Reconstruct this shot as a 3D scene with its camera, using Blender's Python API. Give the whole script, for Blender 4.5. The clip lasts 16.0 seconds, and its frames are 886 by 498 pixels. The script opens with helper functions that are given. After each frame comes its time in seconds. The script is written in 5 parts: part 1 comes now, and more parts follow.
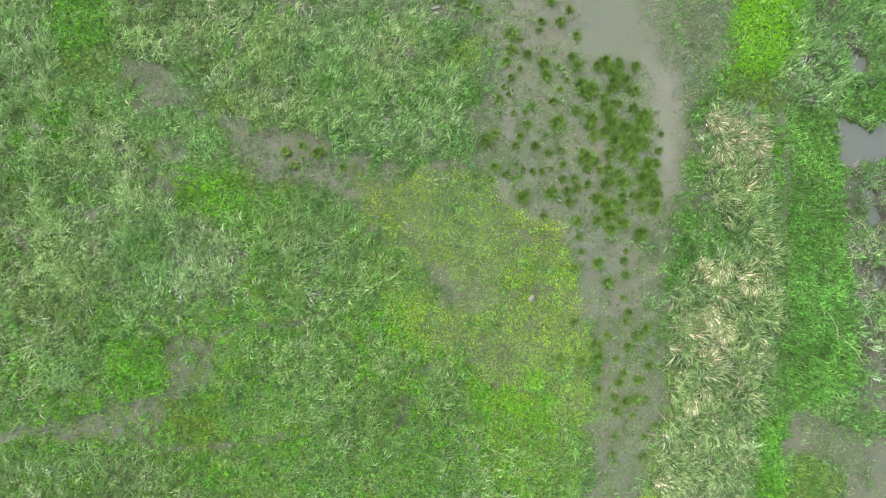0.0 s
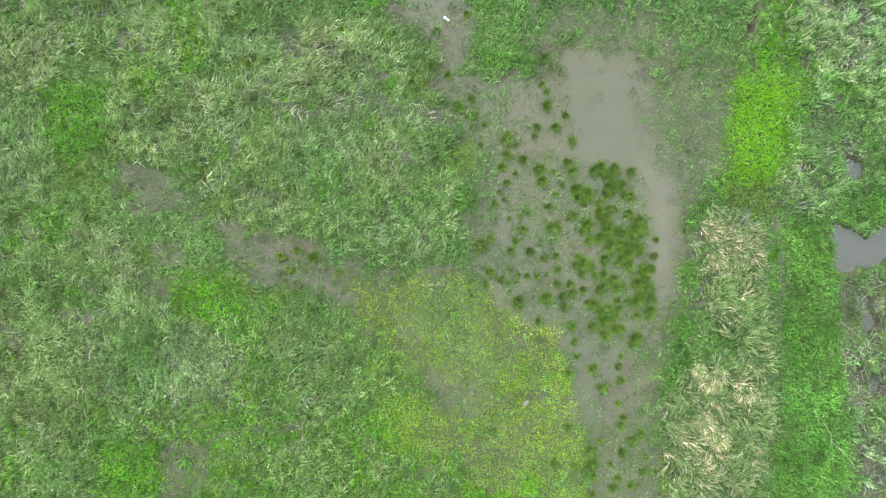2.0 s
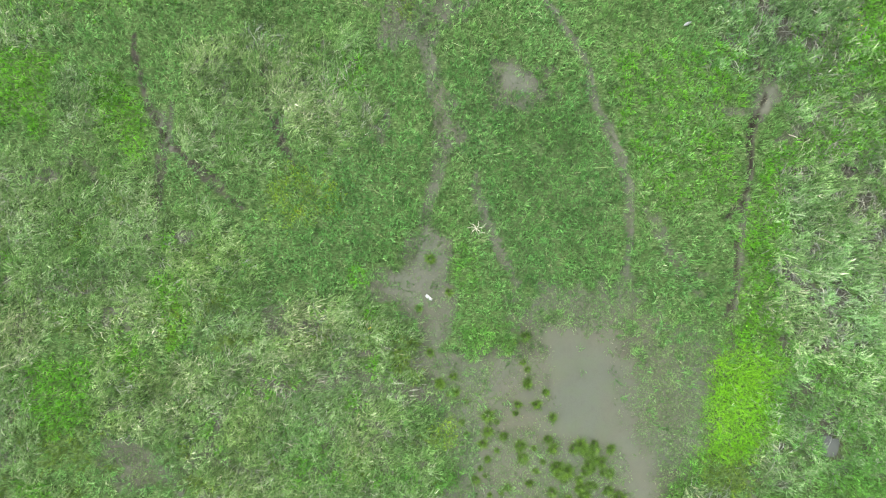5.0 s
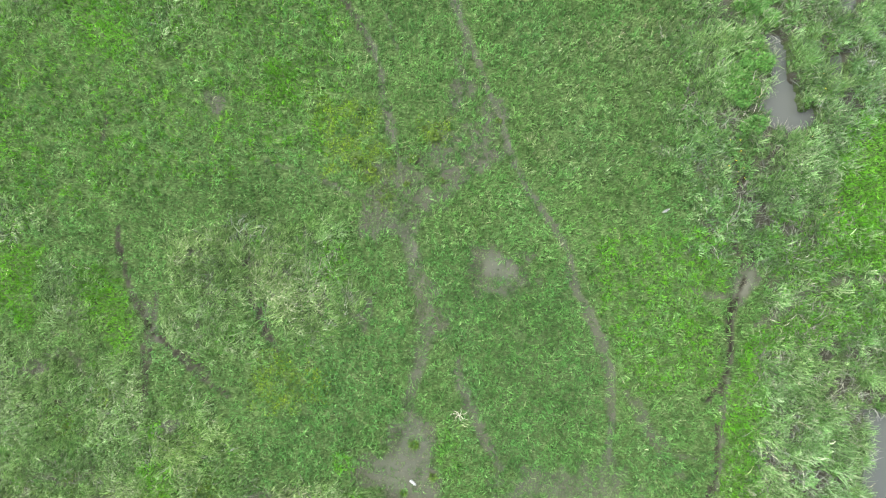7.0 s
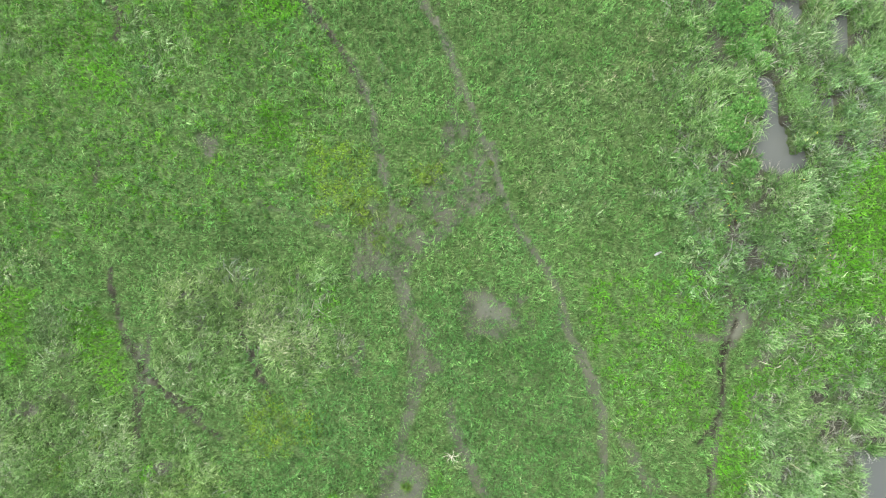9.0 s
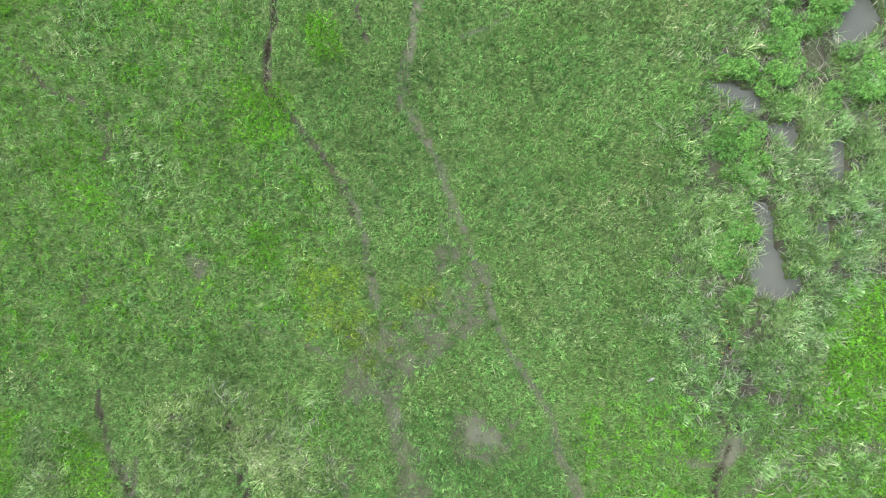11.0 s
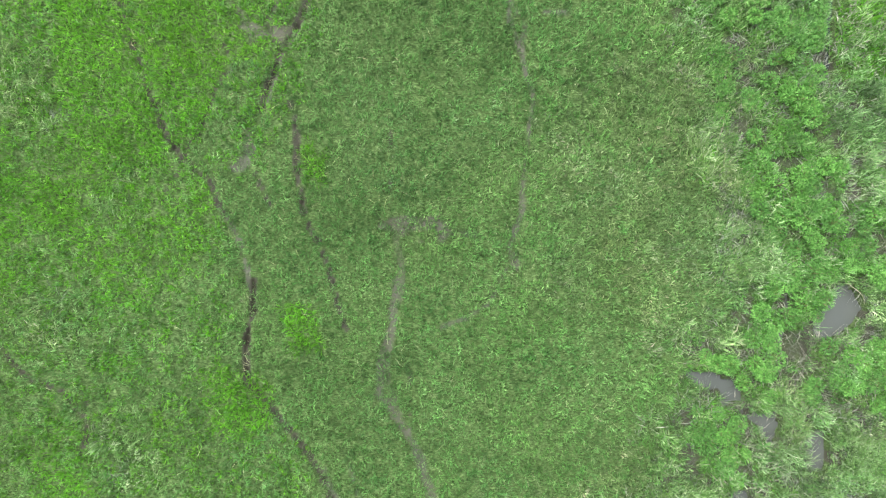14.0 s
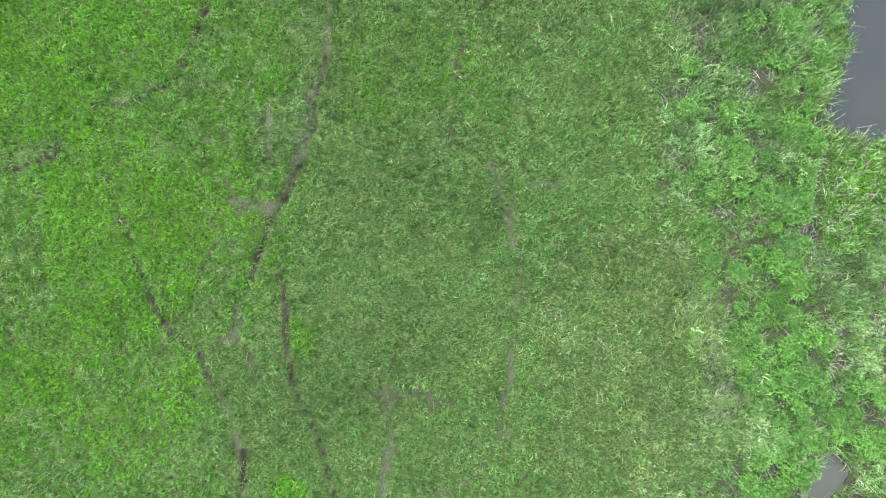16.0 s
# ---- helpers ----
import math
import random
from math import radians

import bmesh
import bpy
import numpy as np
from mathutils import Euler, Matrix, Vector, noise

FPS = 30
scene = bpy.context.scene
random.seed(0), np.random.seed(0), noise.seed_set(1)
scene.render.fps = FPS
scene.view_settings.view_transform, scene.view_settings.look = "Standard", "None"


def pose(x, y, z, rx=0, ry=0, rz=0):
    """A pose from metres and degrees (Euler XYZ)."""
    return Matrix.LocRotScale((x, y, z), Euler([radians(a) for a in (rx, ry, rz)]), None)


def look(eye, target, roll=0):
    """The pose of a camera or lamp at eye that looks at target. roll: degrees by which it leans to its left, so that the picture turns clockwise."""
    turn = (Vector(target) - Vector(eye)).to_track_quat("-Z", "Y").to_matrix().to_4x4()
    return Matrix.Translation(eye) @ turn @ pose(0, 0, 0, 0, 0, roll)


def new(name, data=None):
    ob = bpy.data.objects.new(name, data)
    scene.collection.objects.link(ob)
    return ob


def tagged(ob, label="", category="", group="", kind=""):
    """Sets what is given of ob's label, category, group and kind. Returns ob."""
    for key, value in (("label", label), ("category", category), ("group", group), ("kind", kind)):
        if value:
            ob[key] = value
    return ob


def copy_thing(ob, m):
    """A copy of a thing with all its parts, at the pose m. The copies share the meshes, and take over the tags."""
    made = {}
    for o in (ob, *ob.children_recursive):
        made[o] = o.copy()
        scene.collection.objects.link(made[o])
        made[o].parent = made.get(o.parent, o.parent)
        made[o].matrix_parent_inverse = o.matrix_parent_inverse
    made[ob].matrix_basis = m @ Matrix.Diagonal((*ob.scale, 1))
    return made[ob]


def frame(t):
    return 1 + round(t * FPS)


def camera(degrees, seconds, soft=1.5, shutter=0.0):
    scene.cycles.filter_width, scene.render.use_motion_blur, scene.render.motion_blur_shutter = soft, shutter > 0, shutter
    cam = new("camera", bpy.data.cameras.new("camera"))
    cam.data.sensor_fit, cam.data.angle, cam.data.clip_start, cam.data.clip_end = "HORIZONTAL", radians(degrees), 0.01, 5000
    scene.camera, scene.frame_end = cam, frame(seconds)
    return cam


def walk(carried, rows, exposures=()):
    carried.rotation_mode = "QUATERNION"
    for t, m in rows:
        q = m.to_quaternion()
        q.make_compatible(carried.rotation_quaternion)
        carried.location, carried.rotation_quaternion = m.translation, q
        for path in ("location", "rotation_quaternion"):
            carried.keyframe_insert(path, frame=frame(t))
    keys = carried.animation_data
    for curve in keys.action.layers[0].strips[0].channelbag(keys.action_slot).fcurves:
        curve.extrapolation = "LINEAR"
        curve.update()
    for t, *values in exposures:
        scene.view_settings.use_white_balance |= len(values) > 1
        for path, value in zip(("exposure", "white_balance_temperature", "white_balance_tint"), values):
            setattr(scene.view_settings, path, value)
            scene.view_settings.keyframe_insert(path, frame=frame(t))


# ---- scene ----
cam = camera(72.0, 16.0, soft=1.4)
EXPOSURE = 2.0
METRES, EYE, TILT, LEAN, TURN = 52.0, 26.0, -90.0, 0.0, 0.0
ROWS = [
    (0.0, 0.0, 0.0, 0.0, 0.0, 0.0, -0.0),
    (0.5, 0.0007, 0.0002, 0.0166, -0.01, -0.02, -0.07),
    (1.0, 0.0014, 0.0002, 0.0364, -0.01, -0.04, -0.1),
    (1.5, 0.0023, -0.0001, 0.0599, -0.02, -0.08, -0.15),
    (2.0, 0.0036, -0.0004, 0.0872, -0.04, -0.13, -0.18),
    (2.5, 0.0052, -0.0008, 0.1182, -0.03, -0.19, -0.24),
    (3.0, 0.0074, -0.0017, 0.1525, -0.02, -0.22, -0.27),
    (3.5, 0.0097, -0.0022, 0.1898, -0.01, -0.27, -0.31),
    (4.0, 0.0124, -0.0027, 0.2297, 0.0, -0.3, -0.37),
    (4.5, 0.0149, -0.0031, 0.2724, 0.0, -0.32, -0.37),
    (5.0, 0.0178, -0.0037, 0.3177, 0.0, -0.38, -0.4),
    (7.3, 0.0343, -0.0076, 0.4822, 0.06, -0.6, 0.34),
    (7.5, 0.035, -0.0078, 0.484, 0.06, -0.6, 0.36),
    (8.0, 0.0362, -0.0086, 0.4873, 0.03, -0.58, 0.36),
    (10.5, 0.044, -0.0032, 0.5806, -0.01, -0.63, -0.08),
    (11.0, 0.0459, -0.0017, 0.6122, -0.01, -0.68, -0.15),
    (11.5, 0.0482, -0.0004, 0.6471, -0.0, -0.74, -0.21),
    (12.0, 0.0503, 0.0005, 0.6846, -0.03, -0.82, -0.27),
    (12.5, 0.0528, 0.0014, 0.7243, -0.02, -0.86, -0.33),
    (13.0, 0.0553, 0.002, 0.7662, -0.01, -0.96, -0.38),
    (13.5, 0.0582, 0.0025, 0.8096, -0.01, -1.04, -0.43),
    (14.0, 0.0615, 0.0032, 0.8536, -0.01, -1.13, -0.45),
    (14.5, 0.0639, 0.0041, 0.8955, 0.01, -1.2, -0.45),
    (15.0, 0.066, 0.0046, 0.9344, 0.01, -1.29, -0.42),
    (15.5, 0.0676, 0.0048, 0.97, 0.01, -1.4, -0.39),
    (16.0, 0.07, 0.0044, 0.9966, -0.03, -1.5, -0.12),
]
walk(cam, [(t, pose(0, 0, EYE, TILT, LEAN, TURN) @ pose(METRES * x, METRES * y, METRES * z, 90 + pitch, roll, yaw)) for t, x, y, z, yaw, pitch, roll in ROWS],
     exposures=[(0.0, EXPOSURE), (16.0, EXPOSURE)])
scene.view_settings.exposure = EXPOSURE

# ---------------------------------------------------------------- light: overcast noon
SKY, SUN = 0.13, 1.3
world = bpy.data.worlds.new("overcast_sky")
scene.world = world
world.use_nodes = True
wn, wl = world.node_tree.nodes, world.node_tree.links
sky = wn.new("ShaderNodeTexSky")
sky.sky_type, sky.sun_disc = "NISHITA", False
sky.sun_elevation, sky.sun_rotation = radians(58), radians(-40)
sky.air_density, sky.dust_density = 1.0, 4.0
grey = wn.new("ShaderNodeHueSaturation")
grey.inputs["Saturation"].default_value = 0.25
wl.new(sky.outputs[0], grey.inputs["Color"])
wl.new(grey.outputs[0], wn["Background"].inputs["Color"])
wn["Background"].inputs["Strength"].default_value = SKY
sun = new("sun", bpy.data.lights.new("sun", "SUN"))
sun.data.energy, sun.data.angle, sun.data.color = SUN, radians(25), (1.0, 0.97, 0.92)
sun.matrix_world = look((-20, 30, 60), (0, 10, 0))


# ---------------------------------------------------------------- materials
def material(name, build):
    m = bpy.data.materials.new(name)
    m.use_nodes = True
    nt = m.node_tree
    build(nt, nt.nodes, nt.links, nt.nodes["Principled BSDF"], nt.nodes["Material Output"])
    return m


def noise_node(ns, scale, detail=4.0, rough=0.6):
    n = ns.new("ShaderNodeTexNoise")
    n.inputs["Scale"].default_value, n.inputs["Detail"].default_value, n.inputs["Roughness"].default_value = scale, detail, rough
    return n


def mix_node(ns, ls, fac, a, b, blend="MIX"):
    n = ns.new("ShaderNodeMix")
    n.data_type, n.blend_type = "RGBA", blend
    for slot, value in ((0, fac), (6, a), (7, b)):
        if hasattr(value, "links"):
            ls.new(value, n.inputs[slot])
        else:
            n.inputs[slot].default_value = value
    return n.outputs[2]


def ramp_node(ns, ls, src, lo, hi, a=(0, 0, 0, 1), b=(1, 1, 1, 1)):
    n = ns.new("ShaderNodeValToRGB")
    n.color_ramp.elements[0].position, n.color_ramp.elements[1].position = lo, hi
    n.color_ramp.elements[0].color, n.color_ramp.elements[1].color = a, b
    ls.new(src, n.inputs[0])
    return n.outputs[0]


def leaf_material(name, rough=0.55, thin=0.3, colour=None, other=None, dull=0.0):
    """Leaf or stalk: colour from the plant's own tint, or between two colours leaf by leaf (dull: the share that keeps the first); grain, gloss and light through the leaf."""
    def build(nt, ns, ls, bsdf, out):
        if colour is None:
            tint = ns.new("ShaderNodeAttribute")
            tint.attribute_name = "tint"
            base = tint.outputs["Color"]
        else:
            geo = ns.new("ShaderNodeNewGeometry")
            base = mix_node(ns, ls, ramp_node(ns, ls, geo.outputs["Random Per Island"], dull, 1.0), (*colour, 1), (*other, 1))
            ob = ns.new("ShaderNodeObjectInfo")
            vary = ramp_node(ns, ls, ob.outputs["Random"], 0.0, 1.0, (0.75, 0.75, 0.75, 1), (1.25, 1.2, 1.1, 1))
            base = mix_node(ns, ls, 1.0, base, vary, "MULTIPLY")
        co = ns.new("ShaderNodeTexCoord")
        grain = noise_node(ns, 9.0)
        ls.new(co.outputs["Object"], grain.inputs["Vector"])
        shade = ramp_node(ns, ls, grain.outputs[0], 0.3, 0.7, (0.8, 0.82, 0.8, 1), (1.18, 1.15, 1.1, 1))
        col = mix_node(ns, ls, 1.0, base, shade, "MULTIPLY")
        ls.new(col, bsdf.inputs["Base Color"])
        bsdf.inputs["Roughness"].default_value = rough
        bsdf.inputs["Specular IOR Level"].default_value = 0.2
        trans = ns.new("ShaderNodeBsdfTranslucent")
        ls.new(col, trans.inputs["Color"])
        both = ns.new("ShaderNodeMixShader")
        both.inputs[0].default_value = thin
        ls.new(bsdf.outputs[0], both.inputs[1])
        ls.new(trans.outputs[0], both.inputs[2])
        ls.new(both.outputs[0], out.inputs["Surface"])
    return material(name, build)


def ground_material():
    def build(nt, ns, ls, bsdf, out):
        co = ns.new("ShaderNodeTexCoord")
        att = ns.new("ShaderNodeAttribute")
        att.attribute_name = "soil"
        sep = ns.new("ShaderNodeSeparateColor")
        ls.new(att.outputs["Color"], sep.inputs[0])
        fine, mid, big = noise_node(ns, 22.0, 6.0, 0.7), noise_node(ns, 3.2, 5.0), noise_node(ns, 0.35, 3.0)
        for n in (fine, mid, big):
            ls.new(co.outputs["Object"], n.inputs["Vector"])
        mud = mix_node(ns, ls, ramp_node(ns, ls, big.outputs[0], 0.35, 0.65), (*MUD_GREY, 1), (*MUD_BROWN, 1))
        mud = mix_node(ns, ls, 1.0, mud, ramp_node(ns, ls, fine.outputs[0], 0.3, 0.75, (0.78, 0.78, 0.78, 1), (1.15, 1.15, 1.15, 1)), "MULTIPLY")
        mud = mix_node(ns, ls, ramp_node(ns, ls, mid.outputs[0], 0.52, 0.72, (0, 0, 0, 1), (0.3, 0.3, 0.3, 1)), mud, (*MUD_DARK, 1))
        algae = noise_node(ns, 1.1, 6.0, 0.75)
        ls.new(co.outputs["Object"], algae.inputs["Vector"])
        mud = mix_node(ns, ls, ramp_node(ns, ls, algae.outputs[0], 0.45, 0.65, (0, 0, 0, 1), (0.4, 0.4, 0.4, 1)), mud, (0.046, 0.066, 0.03, 1))
        thatch = mix_node(ns, ls, ramp_node(ns, ls, mid.outputs[0], 0.35, 0.65), (0.028, 0.056, 0.017, 1), (0.053, 0.092, 0.031, 1))
        for turn, seed in ((50.0, 0.0), (-25.0, 7.0)):
            comb = ns.new("ShaderNodeMapping")
            comb.inputs["Rotation"].default_value = (0, 0, math.radians(turn))
            comb.inputs["Location"].default_value = (seed, seed, 0)
            comb.inputs["Scale"].default_value = (0.4, 1.0, 1.0)
            ls.new(co.outputs["Object"], comb.inputs["Vector"])
            strand = noise_node(ns, 17.0, 3.0, 0.6)
            ls.new(comb.outputs[0], strand.inputs["Vector"])
            thatch = mix_node(ns, ls, 1.0, thatch, ramp_node(ns, ls, strand.outputs[0], 0.4, 0.6, (0.55, 0.6, 0.5, 1), (1.5, 1.4, 1.5, 1)), "MULTIPLY")
        thatch = mix_node(ns, ls, ramp_node(ns, ls, fine.outputs[0], 0.55, 0.75, (0, 0, 0, 1), (0.5, 0.5, 0.5, 1)), thatch, (0.085, 0.1, 0.05, 1))
        edge = ns.new("ShaderNodeMath")
        edge.operation = "MULTIPLY_ADD"
        ls.new(fine.outputs[0], edge.inputs[0])
        edge.inputs[1].default_value = 0.5
        ls.new(sep.outputs[0], edge.inputs[2])
        bare = ramp_node(ns, ls, edge.outputs[0], 0.42, 0.78)
        col = mix_node(ns, ls, bare, thatch, mud)
        col = mix_node(ns, ls, sep.outputs[1], col, (*MUD_DARK, 1))
        col = mix_node(ns, ls, sep.outputs[2], col, (*SHADED_SOIL, 1))
        ls.new(col, bsdf.inputs["Base Color"])
        rough = ramp_node(ns, ls, bare, 0.0, 1.0, (0.9, 0.9, 0.9, 1), (0.6, 0.6, 0.6, 1))
        ls.new(mix_node(ns, ls, att.outputs["Alpha"], rough, (0.3, 0.3, 0.3, 1)), bsdf.inputs["Roughness"])
        gloss = ramp_node(ns, ls, bare, 0.0, 1.0, (0.06, 0.06, 0.06, 1), (0.25, 0.25, 0.25, 1))
        gloss = mix_node(ns, ls, sep.outputs[2], gloss, (0.03, 0.03, 0.03, 1))
        ls.new(mix_node(ns, ls, att.outputs["Alpha"], gloss, (0.5, 0.5, 0.5, 1)), bsdf.inputs["Specular IOR Level"])
        bump = ns.new("ShaderNodeBump")
        bump.inputs["Strength"].default_value, bump.inputs["Distance"].default_value = 0.5, 0.03
        ls.new(fine.outputs[0], bump.inputs["Height"])
        ls.new(bump.outputs[0], bsdf.inputs["Normal"])
    return material("wet_marsh_soil", build)


def water_material(name, shallow, deep):
    def build(nt, ns, ls, bsdf, out):
        co = ns.new("ShaderNodeTexCoord")
        silt, ripple = noise_node(ns, 0.25, 3.0), noise_node(ns, 5.0, 3.0)
        for n in (silt, ripple):
            ls.new(co.outputs["Object"], n.inputs["Vector"])
        ls.new(ramp_node(ns, ls, silt.outputs[0], 0.35, 0.7, (*shallow, 1), (*deep, 1)), bsdf.inputs["Base Color"])
        bsdf.inputs["Roughness"].default_value, bsdf.inputs["IOR"].default_value = 0.04, 1.333
        bump = ns.new("ShaderNodeBump")
        bump.inputs["Strength"].default_value, bump.inputs["Distance"].default_value = 0.06, 0.02
        ls.new(ripple.outputs[0], bump.inputs["Height"])
        ls.new(bump.outputs[0], bsdf.inputs["Normal"])
    return material(name, build)


def plain_material(name, colour, rough=0.5, grain=0.15, scale=30.0):
    def build(nt, ns, ls, bsdf, out):
        co = ns.new("ShaderNodeTexCoord")
        n = noise_node(ns, scale)
        ls.new(co.outputs["Object"], n.inputs["Vector"])
        dark = tuple(c * (1 - grain) for c in colour)
        ls.new(ramp_node(ns, ls, n.outputs[0], 0.35, 0.65, (*dark, 1), (*colour, 1)), bsdf.inputs["Base Color"])
        bsdf.inputs["Roughness"].default_value = rough
    return material(name, build)


# Dark wet soil, with shade painted into it for ruts, hollows and bank gaps.
SHADED_SOIL = (0.014, 0.0135, 0.009)
MUD_GREY, MUD_BROWN, MUD_DARK = (0.052, 0.061, 0.044), (0.059, 0.061, 0.041), (0.031, 0.032, 0.02)
POOL_WATER = (0.052, 0.06, 0.056), (0.064, 0.07, 0.062)
CHANNEL_WATER = (0.026, 0.034, 0.038), (0.034, 0.04, 0.042)
M_GROUND, M_WATER, M_CHANNEL = ground_material(), water_material("silty_water", *POOL_WATER), water_material("channel_water", *CHANNEL_WATER)
M_GRASS = leaf_material("grass_blade")
M_RUSH = leaf_material("rush_stalk", 0.45, 0.15, (0.026, 0.067, 0.008), (0.09, 0.17, 0.026))
M_HERB = leaf_material("herb_leaf", 0.5, 0.3, (0.022, 0.095, 0.013), (0.155, 0.37, 0.092))
M_STEM = leaf_material("herb_stem", 0.7, 0.1, (0.1, 0.13, 0.05), (0.2, 0.17, 0.09))
M_REED = leaf_material("reed_leaf", 0.5, 0.25, (0.022, 0.065, 0.014), (0.27, 0.37, 0.17), 0.42)
M_STRAW = leaf_material("dead_straw", 0.7, 0.2, (0.1, 0.085, 0.045), (0.62, 0.58, 0.46), 0.2)
M_PETAL = plain_material("yellow_petal", (0.8, 0.62, 0.02), 0.6, 0.2)
M_WHITE = plain_material("white_plastic", (0.33, 0.34, 0.34), 0.35, 0.08)
M_CAP = plain_material("black_cap", (0.03, 0.03, 0.03), 0.4)
M_WOOD = plain_material("bleached_wood", (0.48, 0.46, 0.38), 0.8, 0.4, 12.0)
M_STONE = plain_material("pale_stone", (0.12, 0.125, 0.095), 0.85, 0.35, 14.0)

# ---------------------------------------------------------------- the lie of the land
# Fields on a grid over the marsh: bare mud, pools, ditches and kinds of plant.
X0, X1, Y0, Y1, CELL = -21.4, 25.6, -13.0, 65.0, 0.1
NX, NY = round((X1 - X0) / CELL) + 1, round((Y1 - Y0) / CELL) + 1


def value_noise(x, y, size, seed):
    """Smooth noise from -1 to 1 with features of about that size in metres."""
    table = np.random.default_rng(seed).random((256, 256)) * 2 - 1
    u, v = np.asarray(x) / size + 1000, np.asarray(y) / size + 1000
    i, j = np.floor(u).astype(int), np.floor(v).astype(int)
    a, b = u - i, v - j
    a, b = a * a * (3 - 2 * a), b * b * (3 - 2 * b)
    i0, i1, j0, j1 = i % 256, (i + 1) % 256, j % 256, (j + 1) % 256
    return (table[i0, j0] * (1 - a) + table[i1, j0] * a) * (1 - b) + (table[i0, j1] * (1 - a) + table[i1, j1] * a) * b


def fractal(x, y, size, seed, octaves=3):
    return sum(value_noise(x, y, size / 2 ** k, seed + k) * 0.5 ** k for k in range(octaves)) / (2 - 0.5 ** (octaves - 1))


GX, GY = np.meshgrid(np.linspace(X0, X1, NX), np.linspace(Y0, Y1, NY))
WARP_X = GX + 0.95 * fractal(GX, GY, 1.9, 11) + 0.25 * fractal(GX, GY, 0.4, 15)
WARP_Y = GY + 0.95 * fractal(GX, GY, 1.9, 21) + 0.25 * fractal(GX, GY, 0.4, 25)
FIELD = {name: np.zeros((NY, NX)) for name in ("mud", "pool", "ditch", "pale", "lime", "moss", "seed", "herb", "olive", "blue", "bank", "marsh", "path", "rut", "dry", "vivid", "dark", "bush", "straw", "wet")}


def window(x0, x1, y0, y1):
    i0, i1 = max(0, int((x0 - X0) / CELL)), min(NX, int((x1 - X0) / CELL) + 2)
    j0, j1 = max(0, int((y0 - Y0) / CELL)), min(NY, int((y1 - Y0) / CELL) + 2)
    return slice(j0, max(j0, j1)), slice(i0, max(i0, i1))


def stand(name, amount, soft, points):
    """A ragged stand of one plant, or a stretch of bare ground or water, within an outline. soft: how wide its edge is."""
    xs, ys = zip(*points)
    w = window(min(xs) - soft - 1, max(xs) + soft + 1, min(ys) - soft - 1, max(ys) + soft + 1)
    ragged_by = 0.7 if name == "pool" else 0.6 if name in ("bank", "vivid", "straw") else 0.45
    px, py = GX[w] + ragged_by * (WARP_X[w] - GX[w]), GY[w] + ragged_by * (WARP_Y[w] - GY[w])
    inside, away = np.zeros(px.shape, dtype=bool), np.full(px.shape, 99.0)
    for (ax, ay), (bx, by) in zip(points, points[1:] + points[:1]):
        dx, dy = bx - ax, by - ay
        k = np.clip(((px - ax) * dx + (py - ay) * dy) / (dx * dx + dy * dy + 1e-9), 0, 1)
        away = np.minimum(away, np.hypot(px - ax - k * dx, py - ay - k * dy))
        if dy:
            inside ^= ((ay > py) != (by > py)) & (px < dx * (py - ay) / dy + ax)
    FIELD[name][w] = np.maximum(FIELD[name][w], amount * np.clip(0.5 + (np.where(inside, away, -away) + (0.06 if name == "pool" else 0)) / soft, 0, 1))


def spots(name, amount, radius, points):
    """Single round clumps of one plant."""
    for x, y in points:
        w = window(x - 2 * radius, x + 2 * radius, y - 2 * radius, y + 2 * radius)
        d = np.hypot(0.7 * GX[w] + 0.3 * WARP_X[w] - x, 0.7 * GY[w] + 0.3 * WARP_Y[w] - y) / radius
        FIELD[name][w] = np.maximum(FIELD[name][w], amount * np.clip((1.4 - d) / 0.6, 0, 1))


def trail(name, width, amount, points):
    """A trodden path or a narrow runnel along a line."""
    for (ax, ay), (bx, by) in zip(points, points[1:]):
        m = 2 * width + 1
        w = window(min(ax, bx) - m, max(ax, bx) + m, min(ay, by) - m, max(ay, by) + m)
        px = 0.75 * GX[w] + 0.25 * WARP_X[w] - ax
        py = 0.75 * GY[w] + 0.25 * WARP_Y[w] - ay
        dx, dy = bx - ax, by - ay
        k = np.clip((px * dx + py * dy) / (dx * dx + dy * dy + 1e-9), 0, 1)
        d = np.hypot(px - k * dx, py - k * dy)
        FIELD[name][w] = np.maximum(FIELD[name][w], amount * np.clip(1.25 - 1.1 * d / width, 0, 1))


stand("pale", 0.9, 0.8, [(-14.3, 11.6), (-1.1, 11.6), (0.6, 9.2), (0.8, 5.1), (-1.5, 3.4), (-3.5, 4.4), (-6.4, 5.3), (-9.2, 5.5), (-10.9, 8.0), (-13.8, 8.2)])
stand("pale", 0.9, 0.7, [(-21.5, 6.0), (-16.7, 6.3), (-13.8, 5.3), (-12.6, 2.7), (-11.2, 1.5), (-9.0, 1.2), (-9.2, -1.9), (-12.9, -2.9), (-17.4, -1.9), (-21.5, -0.7)])
stand("pale", 0.8, 0.6, [(-21.5, 11.3), (-16.7, 11.1), (-16.5, 6.8), (-21.5, 6.3)])
stand("pale", 0.75, 1.0, [(-21.5, -1.9), (-10.9, -2.4), (-11.2, -3.8), (-14.1, -3.8), (-15.3, -6.2), (-21.5, -7.2)])
stand("pale", 0.5, 0.8, [(-7.8, -3.8), (-3.5, -3.4), (-1.3, -4.8), (-2.3, -8.4), (-7.3, -8.2)])
stand("pale", 0.7, 0.8, [(-21.5, -8.4), (-11.7, -8.9), (-8.8, -11.1), (-21.5, -11.8)])
